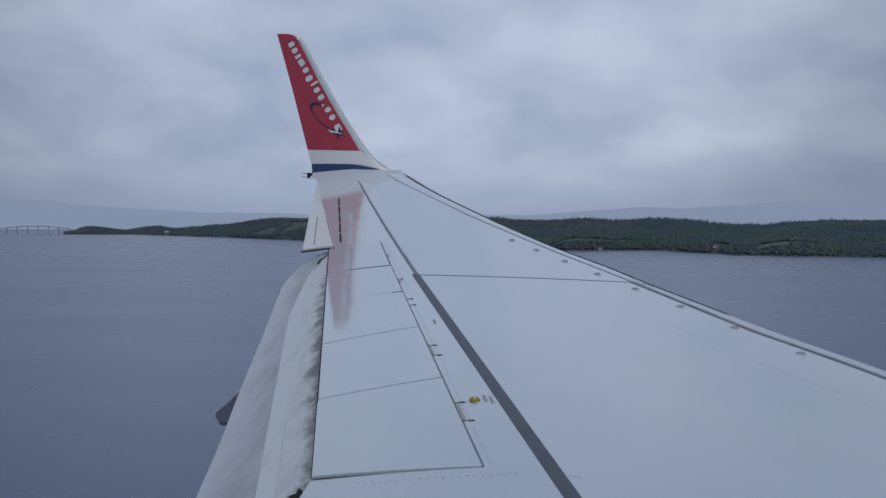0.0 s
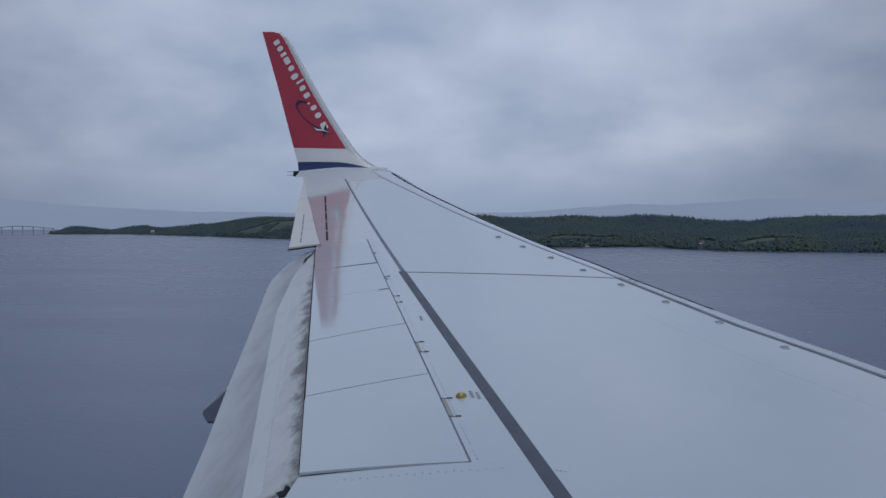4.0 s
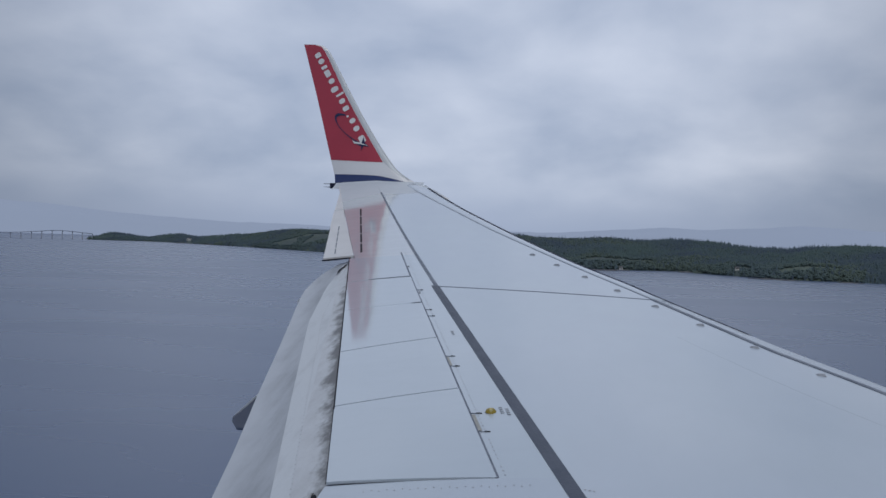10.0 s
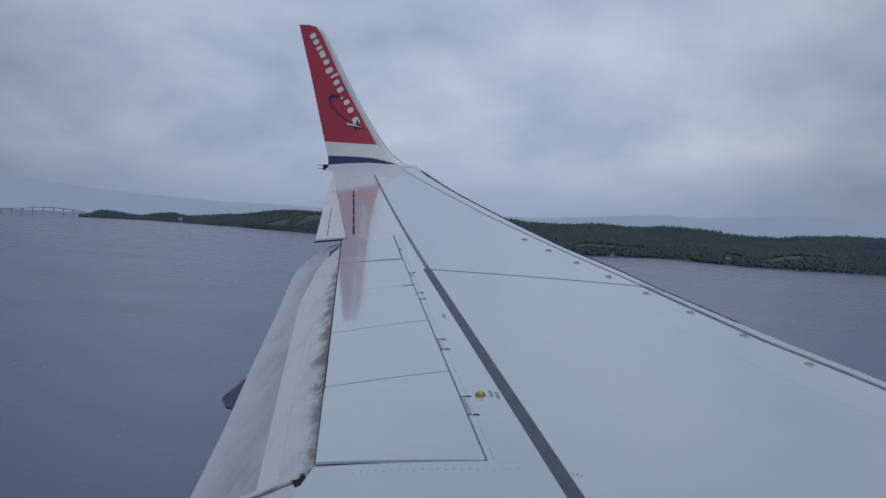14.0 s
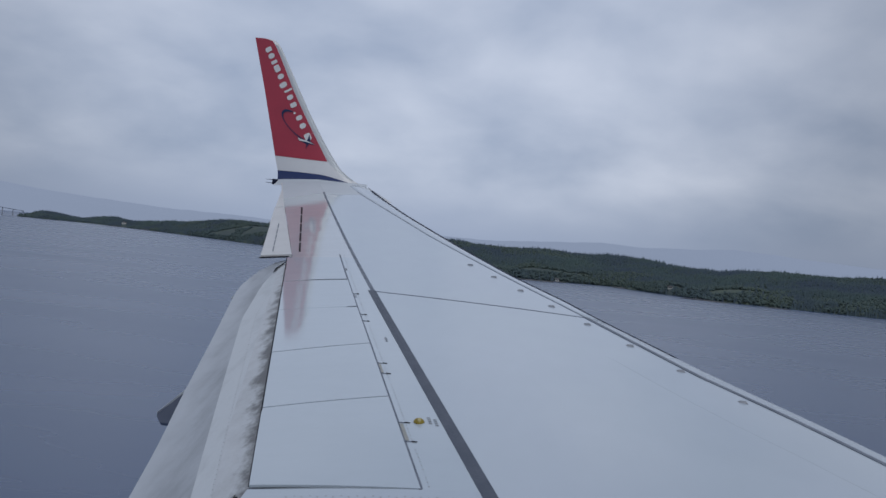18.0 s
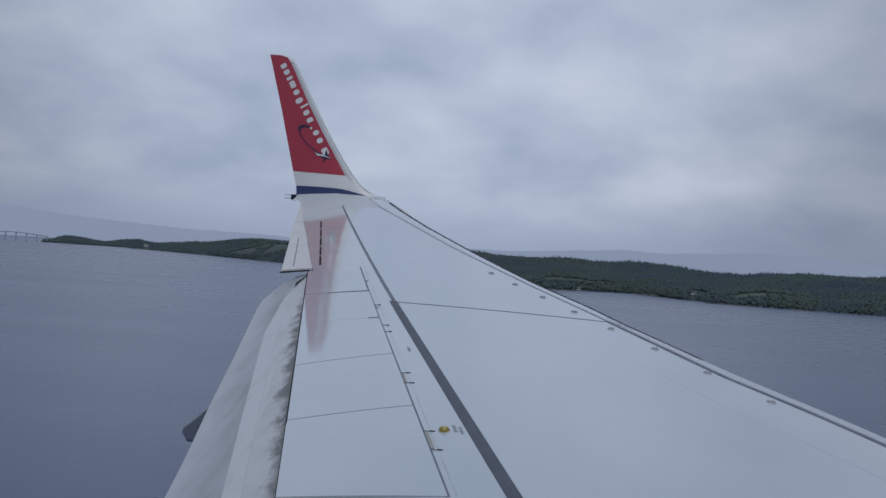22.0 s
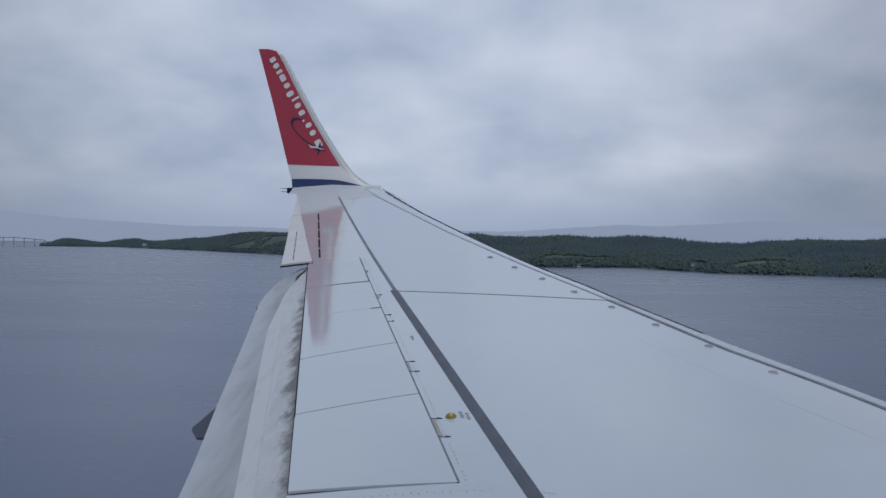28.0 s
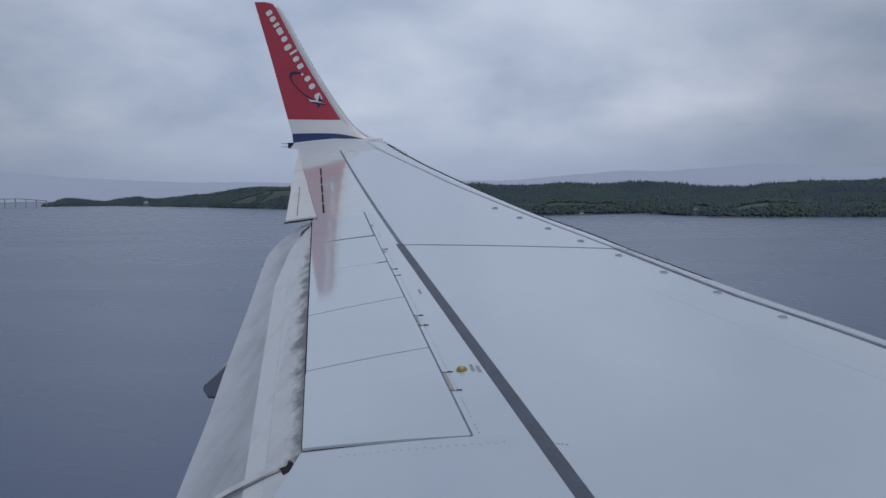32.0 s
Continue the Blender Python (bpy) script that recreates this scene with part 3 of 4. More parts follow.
# flap track fairings under the flap
def fairing(profile, v, half):
    """A flat-sided canoe fairing: its side profile in (u, w), rounded across its width."""
    bm = bmesh.new()
    rings = []
    for k, squeeze in ((-1.0, 0.86), (-0.6, 1.0), (0.6, 1.0), (1.0, 0.86)):
        cu = sum(p[0] for p in profile) / len(profile)
        cw = sum(p[1] for p in profile) / len(profile)
        rings.append([bm.verts.new((cu + (p[0] - cu) * (0.97 + 0.03 * squeeze), v + k * half, cw + (p[1] - cw) * squeeze)) for p in profile])
    n = len(profile)
    for p, q in zip(rings, rings[1:]):
        for j in range(n):
            bm.faces.new((p[j], p[(j + 1) % n], q[(j + 1) % n], q[j]))
    bm.faces.new(rings[0])
    bm.faces.new(rings[-1][::-1])
    body = part("flap_fairing", bm, UNDER, flap, "grey canoe-shaped flap track fairing")
    # pale strip added along the top, painting the light on the upper edge
    p, q = Vector((profile[2][0], 0, profile[2][1])), Vector((profile[3][0], 0, profile[3][1]))
    slope = math.degrees(math.atan2(q.z - p.z, p.x - q.x))
    rim = block(((p - q).length, 2 * half, 0.014), turn=pose(0, 0, 0, 0, slope, 0))
    bmesh.ops.translate(rim, vec=(p + q) / 2 + Vector((0, v, 0.004)), verts=rim.verts)
    part("lit_rim", rim, FLAPW, body, "pale strip added for the lit upper edge")
    return body


fairing([(1.3, -0.40), (0.9, -0.36), (0.43, -0.46), (0.236, -0.652), (0.228, -0.69), (0.262, -0.748), (0.6, -0.74), (1.1, -0.62), (1.3, -0.5)], -8.9, 0.04)
fairing([(0.3, -0.27), (0.0, -0.335), (-0.10, -0.36), (-0.17, -0.44), (-0.165, -0.456), (0.0, -0.44), (0.3, -0.36)], -6.1, 0.02)

# dark sliver laid on the flap, painting the shaded gap where its outer end meets the aileron
bm = bmesh.new()
bm.faces.new([bm.verts.new((u, v, flap_w(u, v) + 0.018)) for u, v in ((0.190, -5.92), (0.158, -5.71), (0.200, -5.555), (0.222, -5.57), (0.190, -5.73))])
part("gap_sliver", bm, GAP, flap, "dark sliver painted for the gap at the flap's outer end")
grid = []
for i in range(9):
    u = -0.125 + 0.33 * i / 8
    deep = 0.006 + 0.022 * math.sin(math.pi * (i + 1.5) / 10)
    grid.append([(u, -5.362 - d, skin(u, -5.36) - 0.012) for d in (0.0, deep + 0.02)])
part("end_strip", sheet(grid, 0.012), GAP, aileron, "dark strip along the aileron's inner end")

# inner end of the flap: a dark block that paints the slot's shade, and the curved end seal
part("slot_shade", block((0.075, 0.10, 0.02), (1.490, -10.995, -0.252), turn=pose(0, 0, 0, 0, -20, 30)), GAP, flap, "dark block painted as the shaded slot at the flap's inner end")
grid = []
for i in range(13):
    k = i / 12
    u = 1.455 - 0.30 * k
    v = -11.0 - 0.04 * math.sin(k * 1.6) - 0.10 * k * k
    grid.append([(u, v + h, flap_w(u, v) + 0.014) for h in (-0.006, 0.006)])
part("end_strip", sheet(grid, 0.006), LINE, flap)
grid = []
for i in range(13):
    k = i / 12
    u = 1.475 - 0.36 * k
    v = -10.935 - 0.04 * math.sin(k * 1.6) - 0.12 * k * k
    grid.append([(u, v + h, flap_w(u, v) + 0.012 + 0.012 * (1 - (h / 0.035) ** 2)) for h in (-0.035, -0.018, 0.0, 0.018, 0.035)])
part("end_rib", sheet(grid, 0.01), GRIME, flap, "stained rounded rib along the flap's inner end", smooth=True)

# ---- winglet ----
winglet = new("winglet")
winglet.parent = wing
# sized and shifted about EYE to keep its outline in the camera's view
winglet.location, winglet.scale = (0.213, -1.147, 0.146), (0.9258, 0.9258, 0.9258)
wl_te = table([(-0.12, -1.10), (-0.05, -1.40), (0.0, -1.60), (0.194, -1.621), (0.46, -1.703), (1.507, -2.011), (2.395, -2.293)])
wl_le = table([(-0.12, 0.42), (-0.05, 0.27), (0.02, 0.09), (0.054, -0.03), (0.10, -0.12), (0.143, -0.235), (0.215, -0.37), (0.32, -0.52), (0.446, -0.632), (0.68, -0.815), (0.865, -0.945), (1.145, -1.135), (1.615, -1.425), (2.087, -1.70), (2.257, -1.81), (2.33, -1.87), (2.38, -1.95), (2.395, -2.05)])


def wl_v(w):
    return 0.35 + 0.18 * w if w > 0.25 else 0.395 - 0.35 * max(0.0, 0.25 - w) ** 1.5 - 0.0


def wl_point(u, w, side, proud=0.0):
    te, le = wl_te(w), wl_le(w)
    k = min(1.0, max(0.0, (u - te) / max(le - te, 1e-4)))
    half = 0.035 * (le - te) * 4 * (k ** 1.2) * (1 - k) ** 0.5
    return (u, wl_v(w) + side * (half + proud), w)


ws = [-0.12, -0.05, 0.0, 0.053, 0.09, 0.124, 0.17, 0.214, 0.27, 0.323, 0.4, 0.489, 0.7, 0.955, 1.2, 1.52, 1.9, 2.257, 2.33, 2.38, 2.395]
bm = bmesh.new()
ks = [0, 0.1, 0.2, 0.3, 0.4, 0.5, 0.6, 0.7, 0.78, 0.85, 0.91, 0.955, 0.985, 1.0]
loops = []
for w in ws:
    te, le = wl_te(w), wl_le(w)
    inner = [bm.verts.new(wl_point(te + (le - te) * k, w, -1)) for k in ks]
    outer = [bm.verts.new(wl_point(te + (le - te) * k, w, 1, 0.002)) for k in reversed(ks[1:-1])]
    loops.append(inner + outer)
for a, b in zip(loops, loops[1:]):
    for j in range(len(a)):
        bm.faces.new((a[j], a[(j + 1) % len(a)], b[(j + 1) % len(a)], b[j]))
bm.faces.new(loops[0])
bm.faces.new(loops[-1][::-1])
part("blade", bm, BLADE, winglet, "white blended winglet blade", smooth=True).data.set_sharp_from_angle(angle=radians(50))


def wl_panel(name, w_levels, back, front, mat, label, proud=0.005, n=16):
    grid = []
    for w in w_levels:
        a, b = back(w), front(w)
        grid.append([wl_point(a + (b - a) * j / n, w, -1, proud) for j in range(n + 1)])
    ob = part(name, sheet(grid, 0.003, (0, 1, 0)), mat, winglet, label, smooth=True)
    ob.data.set_sharp_from_angle(angle=radians(40))
    return ob


red_front = table([(0.44, -0.765), (0.675, -0.924), (1.142, -1.238), (1.613, -1.529), (2.086, -1.790), (2.256, -1.888), (2.361, -1.972), (2.393, -2.10)])
wl_panel("red_panel", [0.447, 0.6, 0.8, 1.0, 1.2, 1.4, 1.6, 1.8, 2.0, 2.15, 2.275, 2.33, 2.361, 2.38, 2.393], lambda w: wl_te(w) + 0.004, red_front, RED, "dark red inner face")
wl_panel("leading_edge_strip", [0.17, 0.22, 0.28, 0.34, 0.40, 0.47, 0.6, 0.8, 1.0, 1.2, 1.4, 1.6, 1.8, 2.0, 2.15, 2.25, 2.30], lambda w: red_front(w) + 0.010 if w > 0.44 else wl_le(w) - 0.03 - 0.095 * (w - 0.15) / 0.3, lambda w: wl_le(w) - 0.006, SLAT, "grey metal leading edge of the winglet", 0.004, 10)
# navy band: deep at the trailing edge, running out to a point towards the nose
grid = []
for i in range(11):
    row = []
    for j in range(29):
        k = j / 28
        low, high = -0.02 + 0.09 * k, 0.204 + 0.016 * math.sin(math.pi * k) - 0.11 * max(0.0, (k - 0.6) / 0.4) ** 2
        w = low + (high - low) * i / 10
        te, le = wl_te(w) + 0.004, wl_le(w) - 0.05
        row.append(wl_point(te + (le - te) * k, w, -1, 0.006))
    grid.append(row)
band = part("blue_band", sheet(grid, 0.003, (0, 1, 0)), BLUE, winglet, "navy blue band at the winglet root", smooth=True)
band.data.set_sharp_from_angle(angle=radians(40))
# concave fillet that carries the upper skin up into the blade
grid = []
for j in range(41):
    k = j / 40
    te, le = wl_te(0.05) + 0.02, wl_le(0.05) - 0.03
    u = te + (le - te) * k
    uw = 0.213 + 0.9258 * u
    w_end = (skin(uw, -0.86) + 0.022 - 0.146) / 0.9258
    v1 = wl_point(u, w_end, -1, 0.012)[1]
    v0 = v1 - 0.30
    row = []
    for i in range(13):
        t = i / 12
        v = v0 + (v1 - v0) * t
        z = (skin(uw, min(-0.84, -1.147 + 0.9258 * v)) - 0.146) / 0.9258
        row.append((u, v, z - 0.002 + 0.026 * (1 - (1 - t ** 3) ** 0.5)))
    grid.append(row)
fillet = part("root_fillet", sheet(grid, 0.004), SATIN, winglet, "satin white fillet between wing and winglet", smooth=True)
fillet.data.set_sharp_from_angle(angle=radians(40))

# lettering as plain white shapes, and the swoosh emblem
def wl_flat(name, outline, mat, proud=0.012, label=""):
    bm = bmesh.new()
    verts = [bm.verts.new(wl_point(u, w, -1, proud)) for u, w in outline]
    f = bm.faces.new(verts)
    ext = bmesh.ops.extrude_face_region(bm, geom=[f])
    bmesh.ops.translate(bm, vec=(0, 0.004, 0), verts=[e for e in ext["geom"] if isinstance(e, bmesh.types.BMVert)])
    return part(name, bm, mat, winglet, label)


start, end = Vector((-2.025, 2.213)), Vector((-1.143, 0.800))
along = (end - start).normalized()
upward = Vector((-along.y, along.x))
length = (end - start).length
# place along the line, width, height, lift off the middle, roundness
marks = [(0.0, 0.10, 0.12, 0, 0.3), (0.072, 0.11, 0.12, 0, 0.5), (0.142, 0.07, 0.12, 0, 0.3), (0.215, 0.15, 0.11, 0, 0.3), (0.305, 0.11, 0.12, 0, 0.5), (0.395, 0.11, 0.15, -0.02, 0.5), (0.468, 0.045, 0.16, 0.02, 0.4), (0.54, 0.10, 0.12, 0, 0.45), (0.625, 0.10, 0.12, 0, 0.3), (0.705, 0.045, 0.045, -0.04, 0.5), (0.77, 0.10, 0.12, 0, 0.5), (0.86, 0.11, 0.12, 0, 0.5), (0.985, 0.155, 0.12, 0, 0.3)]
for s, wide, high, lift, rnd in marks:
    mid, r = s * length, rnd * min(wide, high) * 0.9
    out = []
    for cx, cy, q in ((wide / 2 - r, -high / 2 + r, -90), (wide / 2 - r, high / 2 - r, 0), (-wide / 2 + r, high / 2 - r, 90), (-wide / 2 + r, -high / 2 + r, 180)):
        for d in (0, 30, 60, 90):
            t = radians(q + d)
            p = start + along * (mid + (cx + r * math.cos(t)) * 0.81) + upward * (lift + (cy + r * math.sin(t)) * 0.92)
            out.append((p.x, p.y))
    wl_flat("lettering_shape", out, LETTER)
arc = []
for k in range(13):
    t = k / 12
    p0, p1, p2, p3 = Vector((-1.47, 1.215)), Vector((-1.82, 1.30)), Vector((-1.62, 0.92)), Vector((-1.16, 0.74))
    c = (1 - t) ** 3 * p0 + 3 * t * (1 - t) ** 2 * p1 + 3 * t * t * (1 - t) * p2 + t ** 3 * p3
    arc.append(c)
left, right = [], []
for k, c in enumerate(arc):
    d = (arc[min(k + 1, 12)] - arc[max(k - 1, 0)]).normalized()
    h = 0.006 + 0.019 * math.exp(-((k - 2.6) / 2.2) ** 2) + 0.006 * max(0.0, (k - 9) / 3)
    left.append(c + Vector((-d.y, d.x)) * h)
    right.append(c - Vector((-d.y, d.x)) * h)
wl_flat("swoosh", [tuple(p) for p in left + right[::-1]], NAVY, 0.015, "dark navy swoosh emblem")
star = [(-1.17, 0.62), (-1.16, 0.70), (-1.27, 0.745), (-1.16, 0.76), (-1.13, 0.86), (-1.10, 0.755), (-1.02, 0.70), (-1.12, 0.71)]
wl_flat("emblem_star", star, NAVY, 0.016)
tick = [(-1.33, 0.80), (-1.29, 0.745), (-1.18, 0.74), (-1.03, 0.71), (-1.19, 0.765), (-1.28, 0.775)]
wl_flat("emblem_tick", tick, LETTER, 0.019)
bm = bmesh.new()
bmesh.ops.create_uvsphere(bm, u_segments=20, v_segments=10, radius=1)
bmesh.ops.transform(bm, matrix=Matrix.Translation((0.09, 0.05, 0.045)) @ pose(0, 0, 0, 0, 9, -44) @ Matrix.Diagonal((0.38, 0.085, 0.035, 1)), verts=bm.verts)
part("root_strake", bm, FLAPW, winglet, "pale grey fairing at the winglet's leading root", smooth=True)
part("position_light", block((0.09, 0.07, 0.09), (-1.635, 0.33, 0.01), 0.012), DARKEDGE, winglet, "small dark tip light housing")
for h in (0.03, -0.025):
    bm = bmesh.new()
    bmesh.ops.create_cone(bm, cap_ends=True, segments=8, radius1=0.007, radius2=0.004, depth=0.13)
    bmesh.ops.transform(bm, matrix=Matrix.Translation((-1.735, 0.33, 0.01 + h)) @ pose(0, 0, 0, 0, -90, 0), verts=bm.verts)
    part("static_wick", bm, LINE, winglet, "thin grey static wick")

# ---- small fittings on the upper skin ----
def on_skin(u, v, lift=0.0):
    return Vector((u, v, skin(u, v) + lift))


for k in range(8):
    v = -5.081 - 0.430 * k - 0.0123 * k * k
    u = 2.194 + 0.285 * k + 0.0061 * k * k
    bm = bmesh.new()
    base = [bm.verts.new(p) for p in ((-0.034, -0.015, 0), (0.034, -0.022, 0), (0.034, 0.015, 0), (-0.034, 0.022, 0))]
    ridge = [bm.verts.new(p) for p in ((-0.020, -0.002, 0.013), (0.021, -0.004, 0.016), (0.021, 0.003, 0.016), (-0.020, 0.004, 0.013))]
    for j in range(4):
        bm.faces.new((base[j], base[(j + 1) % 4], ridge[(j + 1) % 4], ridge[j]))
    bm.faces.new(ridge)
    bm.faces.new(base[::-1])
    bmesh.ops.translate(bm, vec=on_skin(u, v), verts=bm.verts)
    part("vortex_generator", bm, VGM, wing)

bm = bmesh.new()
bmesh.ops.create_uvsphere(bm, u_segments=18, v_segments=10, radius=0.034)
bmesh.ops.delete(bm, geom=[v for v in bm.verts if v.co.z < -0.005], context="VERTS")
bmesh.ops.scale(bm, vec=(1, 1, 0.72), verts=bm.verts)
bmesh.ops.translate(bm, vec=on_skin(2.312, -10.06), verts=bm.verts)
cap = part("escape_strap_cap", bm, YELLOW, wing, "small domed yellow fitting", smooth=True)
bm = bmesh.new()
bmesh.ops.create_cone(bm, cap_ends=True, segments=12, radius1=0.012, radius2=0.010, depth=0.010)
bmesh.ops.transform(bm, matrix=Matrix.Translation(on_skin(2.314, -10.08, 0.022)) @ pose(0, 0, 0, 35, 0, 0), verts=bm.verts)
part("cap_eye", bm, CAPEYE, cap, "pale centre of the fitting")

# stencilled notes too small to read
for u0, v0, rows_, tall in ((2.360, -9.995, 2, 4), (1.81, -8.36, 1, 4), (1.30, -7.06, 1, 3), (0.98, -6.0, 1, 3)):
    for r in range(rows_):
        for k in range(tall):
            c = on_skin(u0 + 0.042 * r + 0.008 * k, v0 - 0.029 * k - 0.026 * r, 0.003)
            part("stencil_bar", block((0.021, 0.008, 0.002), c, turn=pose(0, 0, 0, 0, 0, 14)), MARK, wing)

# hinge fittings and short gaps at the spoiler hinge
for v in (-8.98, -9.2, -10.08, -10.36, -7.9, -7.7, -7.0):
    size = 0.034 if v < -8.9 else 0.022
    part("hinge_fitting", block((size, 0.009, 0.005), on_skin(hinge(v) + 0.036 + size / 2, v, 0.003), 0.002), GAP, wing)
    part("hinge_fitting", block((0.05, 0.006, 0.004), on_skin(hinge(v) + 0.022, v, 0.003), 0.001), LINE, wing)
ribbon("hinge_cover", lambda v: hinge(v) + 0.014, 0.011, 0.011, -10.34, -10.10, SEAL, 0.004, n=4, label="pale beige cover strip over the spoiler hinge")
ribbon("hinge_cover", lambda v: hinge(v) + 0.012, 0.008, 0.008, -9.18, -9.0, SEAL, 0.004, n=4, label="pale beige cover strip over the spoiler hinge")
for v in np.linspace(-5.0, -2.92, 5):
    ribbon("balance_slot", lambda w: -1.066 - 0.2587 * w, 0.011, 0.011, v - 0.22, v + 0.22, GAP, 0.003, n=6)

verts, faces = [], []


def rivet(u, v, r=0.006, w=None):
    p = on_skin(u, v, 0.002) if w is None else Vector((u, v, w))
    n = len(verts)
    ring = [(p.x + r * math.cos(a), p.y + r * math.sin(a), p.z) for a in np.linspace(0, 2 * math.pi, 6, endpoint=False)]
    verts.extend(ring)
    verts.append((p.x, p.y, p.z + 0.002))
    for j in range(6):
        faces.append((n + j, n + (j + 1) % 6, n + 6))


for k in range(112):
    v = -10.92 + 5.6 * k / 112
    if k % 7 != 3:
        rivet(hinge(v) + 0.042, v, 0.0050)
for k in range(22):
    u = 1.78 + 0.88 * k / 22
    rivet(u, -11.05 + 0.012 * (k % 2), 0.0044)
for k in (0, 1, 4, 5, 6):
    rivet(2.80 + 0.022 * k, -11.06 - 0.004 * k, 0.006)
rv = pieces("rivets", verts, faces, RIVET, wing)
rv["kind"] = "stuff"
verts, faces = [], []
for k in range(90):
    v = -12.4 + 5.6 * k / 90
    u = flap_split(v) + 0.115 + 0.004 * (v + 11)
    rivet(u, v, 0.0042, flap_w(u, v) + 0.008)
rv = pieces("flap_rivets", verts, faces, RIVET, wing)
rv["kind"] = "stuff"

# ---- hull beside the seat: a plain tube with the one window ----
hull = new("hull")
hull.matrix_world = wing.matrix_world.copy()
tagged(hull, "plain white fuselage side with one cabin window", "fuselage", kind="structure")
CV, CW, RAD = -17.16, 1.9, 1.88
us_ = [-17, -16.4, -15, -12.5, -9, -6, -3, 0, 2.0, 2.62, 3.02, 4, 6, 9, 12, 14.2, 15.4, 16, 16.2]
th = [radians(a) for a in (-90, -78, -66, -54, -42, -30, -18, -7.5, 5.5, 17, 29, 41, 53, 65, 77, 90, 105, 120, 135, 150, 165, 180, 195, 210, 225, 240, 255)]
for mat, rad, name in ((HULL, RAD, "outer_skin"), (CABIN, RAD - 0.06, "cabin_wall")):
    bm = bmesh.new()
    slim = np.interp(us_, [-17, -16.4, -15, -12.5, -9, 12, 14.2, 15.4, 16, 16.2], [0.02, 0.2, 0.5, 0.85, 1, 1, 0.85, 0.6, 0.3, 0.02])
    g = [[bm.verts.new((u, CV + k * rad * math.cos(a), CW + k * rad * math.sin(a))) for a in th + [th[0] + 2 * math.pi]] for u, k in zip(us_, slim)]
    for i in range(len(us_) - 1):
        for j in range(len(th)):
            if us_[i] == 2.62 and abs(th[j] - radians(-7.5)) < 1e-6:
                continue
            bm.faces.new((g[i][j], g[i + 1][j], g[i + 1][j + 1], g[i][j + 1]))
    part(name, bm, mat, hull, smooth=True)
bm = bmesh.new()
ring = []
for k in range(24):
    a = 2 * math.pi * k / 24
    cu, cw = math.copysign(abs(math.cos(a)) ** 0.55, math.cos(a)), math.copysign(abs(math.sin(a)) ** 0.55, math.sin(a))
    ring.append([bm.verts.new((2.82 + r * 0.19 * cu, CV + RAD - 0.03 + o, CW - 0.033 + r * 0.205 * cw)) for r, o in ((1.0, 0.012), (1.0, -0.05), (1.22, -0.05), (1.22, 0.012))])
for k in range(24):
    p, q = ring[k], ring[(k + 1) % 24]
    for j in range(4):
        bm.faces.new((p[j], q[j], q[(j + 1) % 4], p[(j + 1) % 4]))
part("window_frame", bm, HULL, hull, smooth=True)

# ---- the fjord ----
bm = bmesh.new()
bmesh.ops.create_circle(bm, cap_ends=True, segments=160, radius=4950)
sea = part("water", bm, SEA, None)
tagged(sea, "grey-blue rippled fjord water under an overcast sky", "water", kind="structure")

shore = table([(-40, 3300), (-31.5, 2900), (-29.4, 2760), (-25.6, 2680), (-23.4, 2460), (-19.6, 2140), (-16, 1870), (-8, 1500), (-0.4, 1290), (4.6, 1350), (8, 1230), (11, 1176), (18.2, 1188), (30, 1250), (50, 1500)])
crest = table([(-31.3, -0.60), (-29.3, -0.52), (-28.4, -0.28), (-27.4, -0.32), (-26.2, -0.45), (-25.3, -0.26), (-24.2, -0.22), (-23.5, -0.34), (-22.2, -0.22), (-21.6, -0.10), (-19.7, -0.02), (-19, 0.14), (-17.7, 0.26), (-16.1, 0.36), (-11, 0.34), (-5.6, 0.25), (-2.2, 0.33), (1.2, 0.32), (4.5, 0.30), (7.7, 0.28), (9.3, 0.09), (10.9, 0.0), (13.1, 0.34), (15.5, 0.31), (18.6, 0.44), (30, 0.7), (50, 0.5)])


def spread(a):
    """How far the wooded slope runs back from the shore."""
    return float(np.interp(a, [-30, -23, -16, 0, 50], [120, 170, 260, 330, 330]))


def land_height(a, r):
    """Height of the ground at bearing a (degrees) and distance r from the aircraft."""
    rs = shore(a) + 14 * noise.noise((a * 0.9, 3.1, 0)) + 6 * noise.noise((a * 3.7, 1.0, 2))
    deep = spread(a)
    top = 38 + math.tan(radians(crest(a))) * (shore(a) + deep) - 8
    top = max(top, 8.0)
    top *= min(1.0, max(0.05, (a + 29.9) / 1.2))
    k = (r - rs) / deep
    if k < 0:
        return -3 + 40 * max(k, -0.2)
    rise = min(1.0, k)
    h = top * (0.10 * min(1, k * 12) + 0.90 * rise ** 0.85) if k < 1 else top * max(0.0, 1 - ((k - 1) / 1.6) ** 2)
    x, y = r * math.sin(radians(a)), r * math.cos(radians(a))
    fold = 5.0 * noise.noise((a * 0.45, k * 1.6, 3)) * min(1, max(0, k) * 3) * min(1.0, top / 25)
    return h + fold + (3.8 * noise.noise((x * 0.012, y * 0.012, 0)) + 1.0 * noise.noise((x * 0.04, y * 0.04, 5))) * min(1, k * 5) * min(1.0, top / 20)


angles = np.arange(-29.6, 46.01, 0.2)
verts, faces = [], []
steps = list(np.linspace(-0.12, 0.2, 7)) + list(np.linspace(0.28, 1.2, 14)) + [1.5, 2.0, 2.6]
for a in angles:
    for s in steps:
        r = shore(a) + s * spread(a)
        verts.append((r * math.sin(radians(a)), r * math.cos(radians(a)), land_height(a, r)))
n = len(steps)
